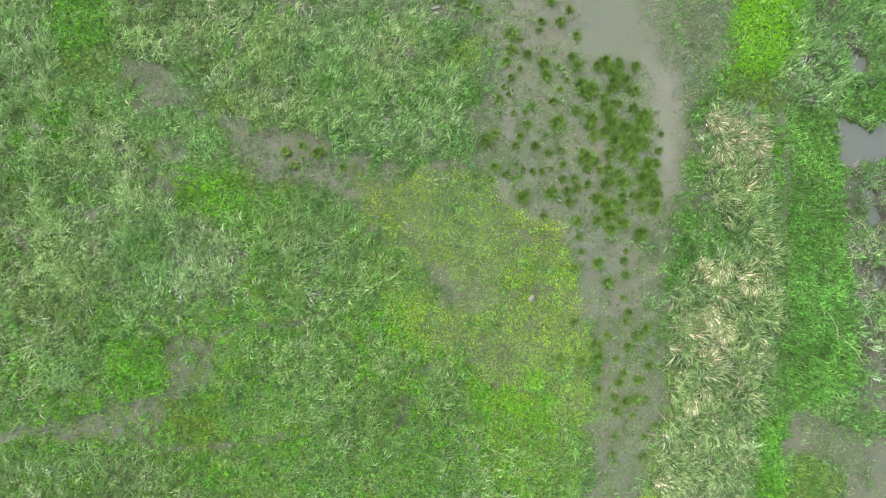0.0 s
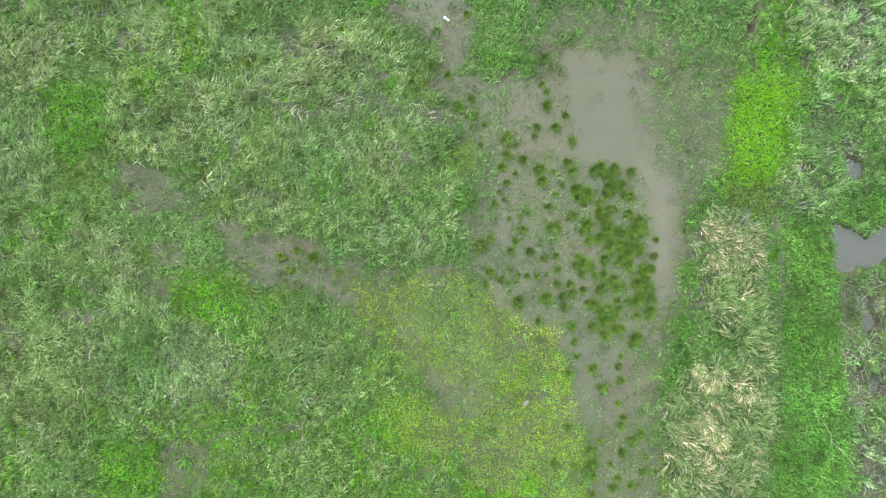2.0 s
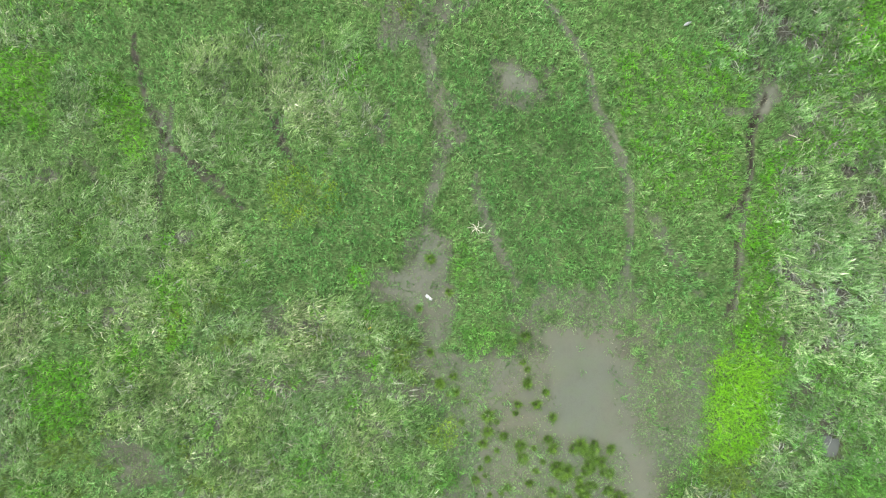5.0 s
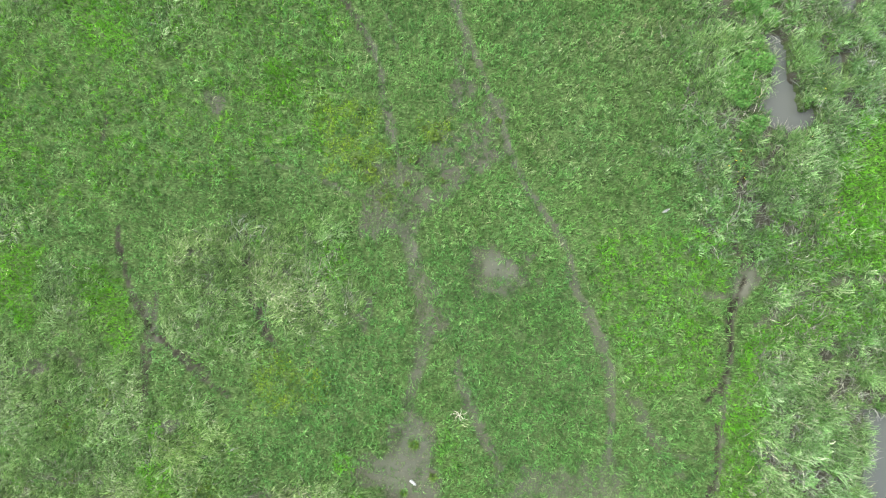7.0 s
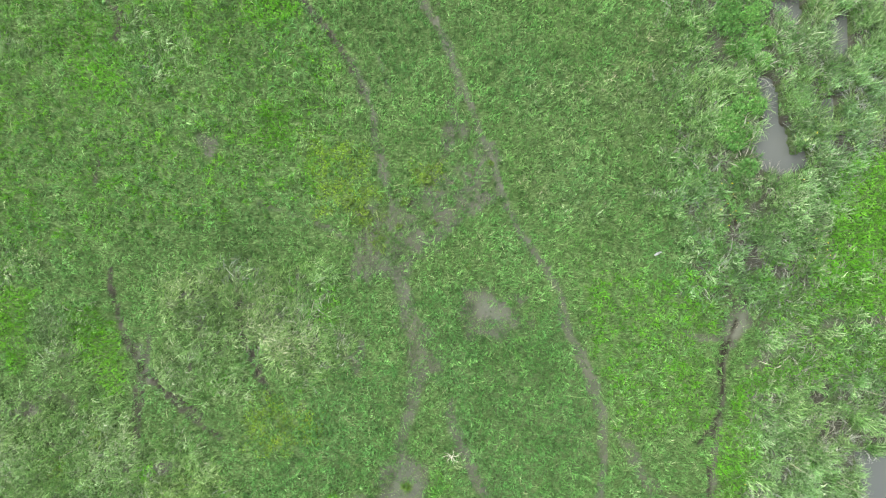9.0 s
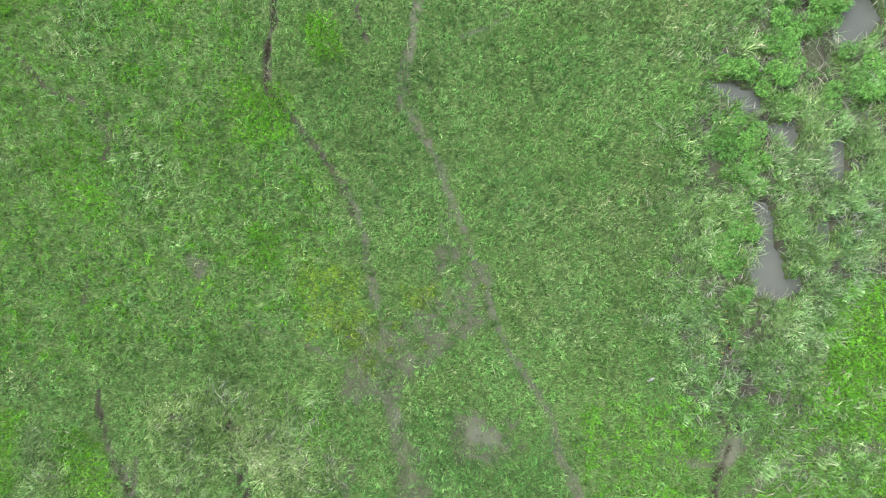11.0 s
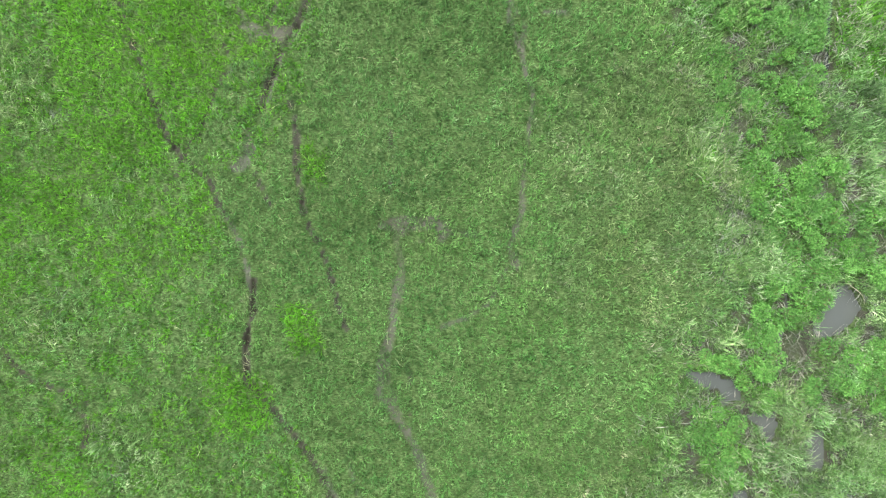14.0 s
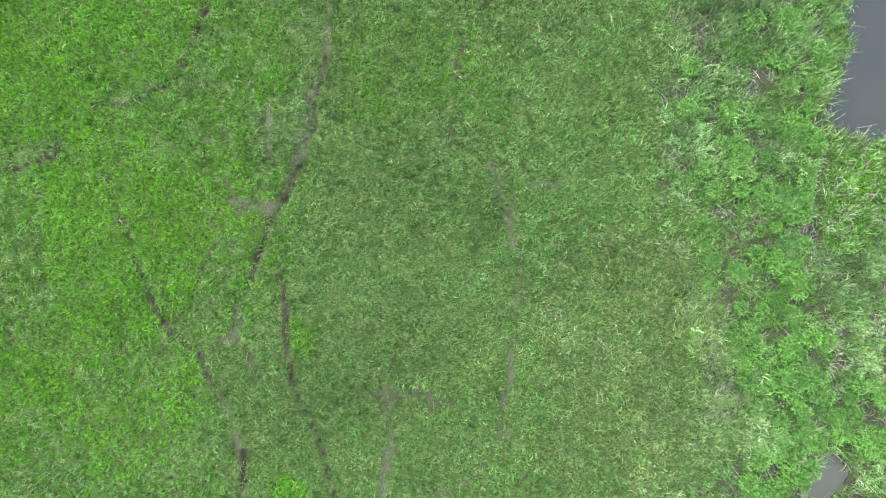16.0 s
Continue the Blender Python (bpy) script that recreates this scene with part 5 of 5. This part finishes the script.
grass("straw_stalks", "scattered pale straw stalks lying in the grass", GROW * np.clip(0.25 + 0.4 * PALE + 0.4 * DRY, 0, 1), 2.2, 3, 0.3, (0.35, 0.75), (0.008, 0.013), (0.9, 0.98), 0.2,
      [(0.2, 0.29, 0.12), (0.28, 0.32, 0.18), (0.32, 0.3, 0.2)], [2, 2, 1], 110)


# ---------------------------------------------------------------- things
def rosette(name, r, blades, spread, length, width, lay, mat, base_spread=0.15, droop=(0.3, 1.0), low=0.0, side=None):
    """Blades that spring from one stool in all directions, or over to one side."""
    a = r.uniform(-math.pi, math.pi, blades)
    d = base_spread * np.sqrt(r.random(blades))
    x, y = np.cos(a) * d, np.sin(a) * d
    way = a + r.normal(0, 0.45, blades)
    if side is not None:
        way = np.arctan2(np.sin(way) * 0.6 + math.sin(side) * 1.0, np.cos(way) * 0.6 + math.cos(side) * 1.0) + r.normal(0, 0.25, blades)
    ln, lean = r.uniform(*length, blades), r.uniform(*lay, blades)
    up = ln * np.sqrt(1 - lean * lean)
    return blade_mesh(name, x, y, np.full(blades, low), way, ln, r.uniform(*width, blades), ln * lean * spread, up * 0.65, up * r.uniform(*droop, blades), None, mat)


def child(name, me, parent, label=""):
    ob = new(name, me)
    ob.parent = parent
    return tagged(ob, label)


def thing(name, label, category, group=""):
    return tagged(new(name), label, category, group)


def rush_tuft(seed):
    r = np.random.default_rng(seed)
    ob = thing("rush_tuft", "dark olive-green spiky rush tuft standing in bare mud", "rush", "rush tufts on the mud flat")
    child("spray", rosette("spray", r, 190, 1.0, (0.5, 1.3), (0.024, 0.042), (0.6, 0.98), M_RUSH, 0.2, (0.5, 1.1)), ob)
    child("heart", rosette("heart", r, 45, 1.0, (0.5, 0.9), (0.035, 0.055), (0.2, 0.6), M_RUSH, 0.25, (0.9, 1.3)), ob, "dense dark upright stalks")
    return ob


RUSHES_WEST_EDGE = [(0.9, 10.5, 0.25), (1.5, 10.2, 0.21), (1.2, 10.1, 0.14), (1.9, 9.8, 0.11), (1.8, 8.9, 0.18), (2.0, 8.4, 0.17), (1.8, 8.0, 0.11), (2.9, 9.2, 0.37), (3.3, 8.9, 0.16), (2.9, 8.5, 0.29), (3.6, 8.3, 0.25), (2.7, 8.0, 0.28), (3.3, 7.7, 0.16), (4.2, 9.7, 0.23), (4.1, 9.3, 0.18), (4.6, 10.5, 0.18), (5.0, 9.7, 0.28), (5.4, 10.2, 0.21), (5.7, 9.1, 0.25), (4.3, 7.9, 0.34), (4.4, 7.4, 0.32), (4.9, 7.8, 0.17), (2.9, 7.3, 0.21), (2.6, 6.9, 0.16), (2.4, 6.4, 0.25), (2.8, 6.6, 0.14), (3.8, 6.1, 0.21), (3.5, 5.9, 0.16), (3.0, 5.8, 0.15), (3.6, 5.3, 0.25), (3.3, 4.8, 0.21), (3.1, 4.4, 0.23)]
RUSHES_EAST_EDGE = [(5.5, 8.2, 0.25), (5.7, 7.8, 0.29), (6.6, 7.8, 0.30), (7.1, 7.6, 0.25), (7.5, 8.0, 0.23), (8.2, 7.8, 0.28), (7.5, 7.3, 0.28), (7.4, 6.9, 0.23), (7.9, 6.8, 0.23), (5.3, 7.2, 0.17), (5.9, 7.0, 0.41), (6.3, 6.8, 0.41), (6.9, 6.3, 0.18), (7.5, 6.2, 0.23), (8.1, 6.0, 0.30), (5.0, 6.8, 0.18), (4.7, 6.3, 0.23), (4.9, 5.4, 0.39), (5.7, 5.9, 0.29), (7.6, 5.3, 0.23), (8.0, 4.7, 0.25), (8.6, 4.4, 0.28), (9.2, 4.2, 0.23), (9.3, 4.9, 0.18), (9.1, 3.6, 0.21), (8.8, 3.3, 0.32), (9.0, 1.6, 0.23), (8.6, 2.4, 0.34)]
RUSHES_SCATTERED = [(3.9, 4.4, 0.25), (4.5, 4.1, 0.21), (5.0, 4.2, 0.20), (5.9, 3.8, 0.23), (1.8, 4.6, 0.39), (2.2, 4.9, 0.25), (2.2, 3.5, 0.28), (2.0, 3.0, 0.21), (3.1, 3.6, 0.14), (2.7, 3.2, 0.23), (3.0, 3.0, 0.16), (3.3, 3.1, 0.14), (3.4, 3.4, 0.16), (3.8, 3.3, 0.18), (4.2, 3.3, 0.18), (4.6, 3.4, 0.14), (5.1, 3.6, 0.21), (5.1, 3.0, 0.23), (5.6, 3.0, 0.23), (5.3, 2.5, 0.25), (5.7, 2.6, 0.25), (4.6, 2.4, 0.37), (5.4, 2.0, 0.28), (3.4, 2.2, 0.39), (4.3, 1.4, 0.23), (5.7, 1.2, 0.28), (6.6, 1.2, 0.30), (5.8, 0.5, 0.21)]
RUSHES_SOUTH = [(5.9, -0.1, 0.18), (5.6, -0.8, 0.21), (6.6, -0.6, 0.32), (7.0, -1.4, 0.30), (7.7, -0.5, 0.23), (7.8, -1.1, 0.23), (7.8, -0.1, 0.16), (7.7, -2.1, 0.18), (7.9, -2.7, 0.23), (7.8, -3.1, 0.21), (5.5, -3.1, 0.21), (2.3, -3.3, 0.21), (1.3, -3.2, 0.10), (8.3, -3.7, 0.32), (8.7, -3.4, 0.28), (7.9, -4.2, 0.28), (8.9, -4.4, 0.16), (8.8, -5.0, 0.25), (9.3, -5.0, 0.16), (7.4, -4.7, 0.17), (6.5, -4.1, 0.32), (7.0, -3.7, 0.21), (5.0, -4.7, 0.23), (5.9, -4.8, 0.28), (6.6, -4.7, 0.32)]
RUSHES_SOUTH_END = [(6.7, -4.6, 0.23), (6.6, -5.2, 0.25), (7.7, -5.3, 0.23), (7.5, -5.7, 0.25), (8.3, -5.6, 0.28), (6.6, -6.0, 0.21), (7.3, -6.3, 0.21), (7.8, -6.5, 0.30), (8.2, -6.4, 0.28), (8.6, -6.4, 0.21), (7.4, -6.9, 0.25), (8.1, -7.1, 0.14), (6.7, -8.1, 0.10), (7.3, -8.0, 0.18), (7.2, -8.8, 0.21), (9.0, -7.5, 0.21), (8.6, -8.0, 0.18), (8.5, -8.9, 0.21), (7.0, -9.7, 0.11), (7.3, -9.1, 0.14)]
RUSHES_NORTH = [(4.5, 12.6, 0.31), (3.8, 12.0, 0.24), (4.4, 11.5, 0.19), (4.6, 11.2, 0.19), (4.6, 10.6, 0.29), (0.8, 10.6, 0.27), (1.4, 10.9, 0.22), (1.5, 10.1, 0.19), (2.0, 9.8, 0.12), (0.4, 11.9, 0.24), (-0.4, 12.2, 0.34), (-1.2, 11.7, 0.29), (-0.9, 11.1, 0.24), (0.4, 15.9, 0.29), (1.2, 14.5, 0.24), (-0.1, 13.8, 0.19), (4.0, 12.4, 0.19), (-5.3, 4.1, 0.34), (-6.0, 4.4, 0.24), (-4.3, 3.5, 0.19), (-2.0, 4.0, 0.22)]
kinds_of_rush = [rush_tuft(200 + k) for k in range(6)]
spare = list(kinds_of_rush)
rr = random.Random(5)


def plant_out(kinds, unused, x, y, size, tall=1.0, turn=None):
    """Sets a plant at (x, y): the originals first, then copies of them."""
    src = unused.pop() if unused else rr.choice(kinds)
    z = float(height(x, y))
    m = pose(x, y, z - 0.01, 0, 0, rr.uniform(0, 360) if turn is None else turn)
    if not src.get("planted"):
        src["planted"] = True
        src.matrix_basis = m
        src.scale = (size, size, size * tall)
        return src
    ob = copy_thing(src, m)
    ob.scale = (size, size, size * tall)
    return ob


for stand in (RUSHES_WEST_EDGE, RUSHES_EAST_EDGE, RUSHES_SCATTERED, RUSHES_SOUTH, RUSHES_SOUTH_END, RUSHES_NORTH):
    for x, y, size in stand:
        plant_out(kinds_of_rush, spare, x, y, size * 1.15, rr.uniform(0.8, 1.1))
# the dense middle of the stand
grown = 0
while grown < 84:
    x, y = rr.uniform(5.4, 9.4), rr.uniform(0.0, 8.0)
    if ((x - 7.5 + 0.12 * (y - 4)) / 1.6) ** 2 + ((y - 4.2) / 3.9) ** 2 < 1:
        plant_out(kinds_of_rush, spare, x, y, rr.uniform(0.22, 0.44), rr.uniform(0.8, 1.1))
        grown += 1


def reed_tussock(seed, straw):
    r = np.random.default_rng(seed)
    ob = thing("reed_tussock", "tall tussock of pale straw and grey-green reed on a raised bank", "reed", "reed tussocks on the bank")
    child("leaf_spray", rosette("leaf_spray", r, 280, 1.0, (0.5, 1.3), (0.023, 0.042), (0.5, 0.96), M_REED, 0.45, (0.1, 0.9), 0.0, 0.0), ob, "grey-green reed leaves")
    child("straw_spray", rosette("straw_spray", r, straw, 1.0, (0.5, 1.3), (0.022, 0.04), (0.55, 0.98), M_STRAW, 0.5, (0.0, 0.8), 0.02, 0.0), ob, "bleached dead leaves")
    return ob


kinds_of_reed = [reed_tussock(300 + k, s) for k, s in enumerate((8, 24, 190, 70))]
spare_reed = [[kind] for kind in kinds_of_reed]
bx, by, r = scatter(np.clip(BANK * 1.6 - 0.3, 0, 1), 3.0, 401)
for x, y in zip(bx, by):
    pick = (2 if rr.random() < 0.65 else 3) if at(F["straw"], x, y) > 0.5 + 0.2 * rr.random() else rr.choice((0, 0, 1, 1, 3))
    turn = rr.gauss(-20, 45) + 60 * float(fractal(np.array(x), np.array(y), 1.5, 71))
    plant_out([kinds_of_reed[pick]], spare_reed[pick], float(x), float(y), rr.uniform(0.35, 0.75), rr.uniform(0.7, 1.2), turn)


def herb_clump(seed):
    """A leafy bush: stems from one root, leaves in a dome."""
    r = np.random.default_rng(seed)
    ob = thing("herb_clump", "leafy fresh-green herb bush beside muddy water", "herb", "leafy herb bushes along the pools")
    n = 290
    a, d = r.uniform(-math.pi, math.pi, n), 0.62 * np.sqrt(r.random(n)) * (1 + 0.25 * np.sin(3 * r.uniform(0, 6.28, 1) + r.uniform(0, 0.3, n)))
    top = 0.55 * np.sqrt(np.clip(1 - (d / 0.85) ** 2, 0.05, 1)) * r.uniform(0.45, 1.05, n)
    ln = r.uniform(0.1, 0.23, n)
    me = blade_mesh("foliage", np.cos(a) * d, np.sin(a) * d, top, a + r.normal(0, 0.7, n), ln, r.uniform(0.035, 0.07, n), ln, r.uniform(0.0, 0.1, n), r.uniform(-0.14, 0.08, n), None, M_HERB)
    child("foliage", me, ob)
    child("stem_crown", rosette("stem_crown", r, 30, 1.0, (0.4, 0.75), (0.012, 0.02), (0.3, 0.85), M_STEM, 0.12, (0.8, 1.2)), ob, "thin pale stems")
    return ob


kinds_of_herb = [herb_clump(500 + k) for k in range(6)]
spare_herb = list(kinds_of_herb)
hx, hy, r = scatter(GROW * np.clip(BUSH * 1.2, 0, 1) * (HUMMOCK > -0.2), 3.2, 402)
for x, y in list(zip(hx, hy))[:300]:
    plant_out(kinds_of_herb, spare_herb, float(x), float(y), rr.uniform(0.4, 0.75), rr.uniform(0.9, 1.5))


def tube(bm, points, radii, sides=8):
    """A closed round tube along points."""
    rings = []
    for k, (p, rad) in enumerate(zip(points, radii)):
        p = Vector(p)
        d = (Vector(points[min(k + 1, len(points) - 1)]) - Vector(points[max(k - 1, 0)])).normalized()
        u = d.cross(Vector((0, 0, 1)) if abs(d.z) < 0.9 else Vector((1, 0, 0))).normalized()
        v = d.cross(u)
        rings.append([bm.verts.new(p + (u * math.cos(q) + v * math.sin(q)) * rad) for q in (2 * math.pi * i / sides for i in range(sides))])
    for a, b in zip(rings, rings[1:]):
        for i in range(sides):
            bm.faces.new((a[i], a[(i + 1) % sides], b[(i + 1) % sides], b[i]))
    bm.faces.new(rings[0][::-1])
    bm.faces.new(rings[-1])


def part(name, bm, mat, parent=None, label=""):
    me = bpy.data.meshes.new(name)
    bm.normal_update()
    bm.to_mesh(me)
    bm.free()
    me.materials.append(mat)
    ob = new(name, me)
    ob.parent = parent
    return tagged(ob, label)


def plastic_bottle(x, y, turn, size):
    ob = thing("plastic_bottle", "discarded white plastic bottle lying on bare mud", "bottle")
    bm = bmesh.new()
    tube(bm, [(-0.15, 0, 0.055), (-0.14, 0, 0.055), (0.0, 0, 0.058), (0.07, 0, 0.055), (0.12, 0, 0.05), (0.14, 0, 0.05)], [0.045, 0.055, 0.052, 0.055, 0.03, 0.018], 12)
    part("bottle_body", bm, M_WHITE, ob)
    bm = bmesh.new()
    tube(bm, [(0.14, 0, 0.05), (0.165, 0, 0.05)], [0.022, 0.022], 10)
    part("cap", bm, M_CAP, ob, "black screw cap")
    ob.matrix_basis = pose(x, y, float(height(x, y)), 0, 0, turn)
    ob.scale = (size,) * 3
    return ob


plastic_bottle(0.34, 14.25, -40, 1.15)


def plastic_scrap(x, y, turn):
    """A torn, crumpled strip of film."""
    bm = bmesh.new()
    r = random.Random(3)
    rows = []
    for i in range(9):
        u = -0.24 + 0.06 * i
        w = 0.07 * math.sin(math.pi * (i + 0.6) / 9.4) + 0.012
        rows.append([bm.verts.new((u, v * w + r.uniform(-0.01, 0.01), 0.22 + r.uniform(-0.03, 0.03) + lift)) for v, lift in ((-1, -0.02), (0, 0.03), (1, 0.0))])
    for a, b in zip(rows, rows[1:]):
        for i in range(2):
            bm.faces.new((a[i], a[i + 1], b[i + 1], b[i]))
    bmesh.ops.solidify(bm, geom=bm.faces[:], thickness=0.004)
    ob = part("plastic_scrap", bm, M_WHITE)
    tagged(ob, "crumpled white plastic strip caught in short grass", "litter")
    ob.matrix_basis = pose(x, y, float(height(x, y)), 0, 0, turn)
    return ob


plastic_scrap(11.24, 25.99, 25).scale = (0.7, 0.7, 1.0)


def dead_branch(x, y, turn, size):
    ob = thing("dead_branch", "small bleached dead branch with forked twigs on grass", "branch")
    r = random.Random(8)
    for k in range(7):
        a = k * 0.9 + r.uniform(-0.3, 0.3)
        ln = r.uniform(0.25, 0.5)
        bm = bmesh.new()
        tube(bm, [(0, 0, 0.12), (math.cos(a) * ln * 0.5, math.sin(a) * ln * 0.5, 0.2 + r.uniform(0, 0.08)), (math.cos(a + 0.3) * ln, math.sin(a + 0.3) * ln, 0.16 + r.uniform(0, 0.1))], [0.014, 0.01, 0.005], 6)
        part("twig", bm, M_WOOD, ob)
    ob.matrix_basis = pose(x, y, float(height(x, y)), 0, 0, turn)
    ob.scale = (size,) * 3
    return ob


dead_branch(2.35, 17.24, 20, 1.0)


def stone(x, y, size, seed):
    bm = bmesh.new()
    bmesh.ops.create_icosphere(bm, subdivisions=2, radius=1)
    for v in bm.verts:
        v.co *= 1 + 0.3 * noise.noise(v.co * 1.3 + Vector((seed, 0, 0)))
        v.co = Vector((v.co.x * size, v.co.y * size * 0.75, v.co.z * size * 0.5 + size * 0.25))
    ob = part("stone", bm, M_STONE)
    tagged(ob, "small pale weathered stone among creeping moss", "stone")
    ob.matrix_basis = pose(x, y, float(height(x, y)), 0, 0, seed * 50)
    return ob


stone(3.77, -2.11, 0.16, 1)
stone(0.05, 3.00, 0.09, 2)


def yellow_flower(seed):
    r = random.Random(seed)
    ob = thing("yellow_flower", "small yellow marsh flower on a thin stem", "flower", "yellow flowers near the pools")
    bm = bmesh.new()
    tube(bm, [(0, 0, 0), (0.03, 0.02, 0.25), (0.05, 0.02, 0.5)], [0.008, 0.007, 0.006], 5)
    part("stem", bm, M_STEM, ob)
    bm = bmesh.new()
    for k in range(6):
        a = k * math.pi / 3 + r.uniform(-0.2, 0.2)
        c, s = math.cos(a), math.sin(a)
        v = [bm.verts.new((0.05 + c * u - s * w, 0.02 + s * u + c * w, 0.5 + h)) for u, w, h in ((0.0, 0, 0), (0.035, -0.022, 0.012), (0.062, 0, 0.004), (0.035, 0.022, 0.012))]
        bm.faces.new(v)
    part("bloom", bm, M_PETAL, ob, "open yellow bloom")
    return ob


kinds_of_flower = [yellow_flower(k) for k in range(3)]
spare_flower = list(kinds_of_flower)
for cx, cy, count, spread in ((16.99, 31.23, 6, 0.5), (17.13, 29.42, 4, 0.3), (14.61, 28.45, 6, 0.7), (18.25, 26.16, 5, 0.4), (15.56, 30.14, 4, 0.8),
                              (-2.17, 13.01, 2, 0.05), (15.02, 15.87, 2, 0.25), (13.65, 26.75, 4, 1.0), (20.01, 56.23, 1, 0.1)):
    for k in range(count):
        fx, fy = cx + rr.gauss(0, spread), cy + rr.gauss(0, spread)
        if at(POOL, fx, fy) < 0.3:
            plant_out(kinds_of_flower, spare_flower, fx, fy, rr.uniform(0.22, 0.38), 2.6)


def dock_plant(seed):
    """A flat rosette of broad leaves round a brown flower stalk."""
    r = np.random.default_rng(seed)
    ob = thing("dock_plant", "olive broad-leaved dock plant with brown stalk on trodden mud", "weed", "dock plants on the trodden ground")
    for k in range(9):
        a, n = k * 0.7 + r.uniform(-0.2, 0.2), 6
        ln, w = r.uniform(0.2, 0.34), r.uniform(0.05, 0.08)
        bm = bmesh.new()
        rows = []
        for i in range(n):
            u = i / (n - 1)
            h = 0.03 + 0.16 * math.sin(math.pi * 0.8 * u) * r.uniform(0.8, 1.1)
            half = w * math.sin(math.pi * (0.12 + 0.85 * u)) + 0.004
            rows.append([bm.verts.new((math.cos(a) * u * ln - math.sin(a) * v * half, math.sin(a) * u * ln + math.cos(a) * v * half, h + abs(v) * 0.015)) for v in (-1, 0, 1)])
        for p, q in zip(rows, rows[1:]):
            for i in range(2):
                bm.faces.new((p[i], p[i + 1], q[i + 1], q[i]))
        part("leaf", bm, M_DOCK, ob)
    bm = bmesh.new()
    tube(bm, [(0, 0, 0), (0.02, 0.01, 0.25), (0.05, 0.0, 0.5)], [0.01, 0.012, 0.006], 6)
    part("stalk", bm, M_WOOD, ob, "dry brown stalk")
    return ob


M_DOCK = leaf_material("dock_leaf", 0.5, 0.2, (0.035, 0.075, 0.01), (0.075, 0.12, 0.016))
kinds_of_dock = [dock_plant(k) for k in range(3)]
spare_dock = list(kinds_of_dock)
for dx, dy, size in ((-2.04, 28.28, 1.1), (-1.89, 30.41, 1.0), (0.42, 28.29, 1.2), (1.34, 29.26, 1.3), (0.90, 29.62, 0.8), (1.46, 29.74, 0.8), (4.11, 29.92, 0.8),
                     (-1.31, 27.80, 0.9), (3.16, 25.51, 0.7), (0.13, 27.20, 0.8), (1.66, 27.34, 0.7), (-6.70, 4.15, 1.2), (-6.34, 3.58, 1.1)):
    plant_out(kinds_of_dock, spare_dock, dx, dy, size * 0.8)


def dead_reed(x, y, turn, length):
    """A long bleached reed stalk fallen over the plants."""
    bm = bmesh.new()
    r = random.Random(int(abs(x * 100)))
    pts = [(u * length, 0.02 * math.sin(3 * u + turn), 0.25 + 0.3 * math.sin(math.pi * u) + r.uniform(-0.02, 0.02)) for u in (0, 0.25, 0.5, 0.75, 1)]
    tube(bm, [(0, 0, 0)] + pts, [0.01, 0.01, 0.01, 0.009, 0.007, 0.004], 5)
    ob = part("dead_reed", bm, M_REED_DEAD)
    tagged(ob, "long bleached reed stalk fallen across marsh plants", "reed stalk", "fallen reed stalks")
    ob.matrix_basis = pose(x, y, float(height(x, y)) - 0.01, 0, 0, turn)
    return ob


M_REED_DEAD = plain_material("bleached_reed", (0.3, 0.28, 0.2), 0.7, 0.3, 8.0)
for px, py, turn, length in ((16.71, -3.82, 115, 1.4), (17.67, -4.78, 130, 1.6), (17.19, -0.70, 100, 1.2), (18.03, 0.50, 140, 1.5), (18.86, 16.17, -25, 1.6), (16.90, 16.92, -30, 1.3),
                             (20.08, 20.09, -15, 1.2), (18.19, 32.07, 100, 1.0), (20.00, 56.54, 30, 0.9), (21.07, 56.30, 10, 1.1), (14.55, 48.33, 75, 1.3), (14.92, 47.37, 95, 1.2), (20.15, 42.56, -50, 1.1)):
    dead_reed(px, py, turn, length)
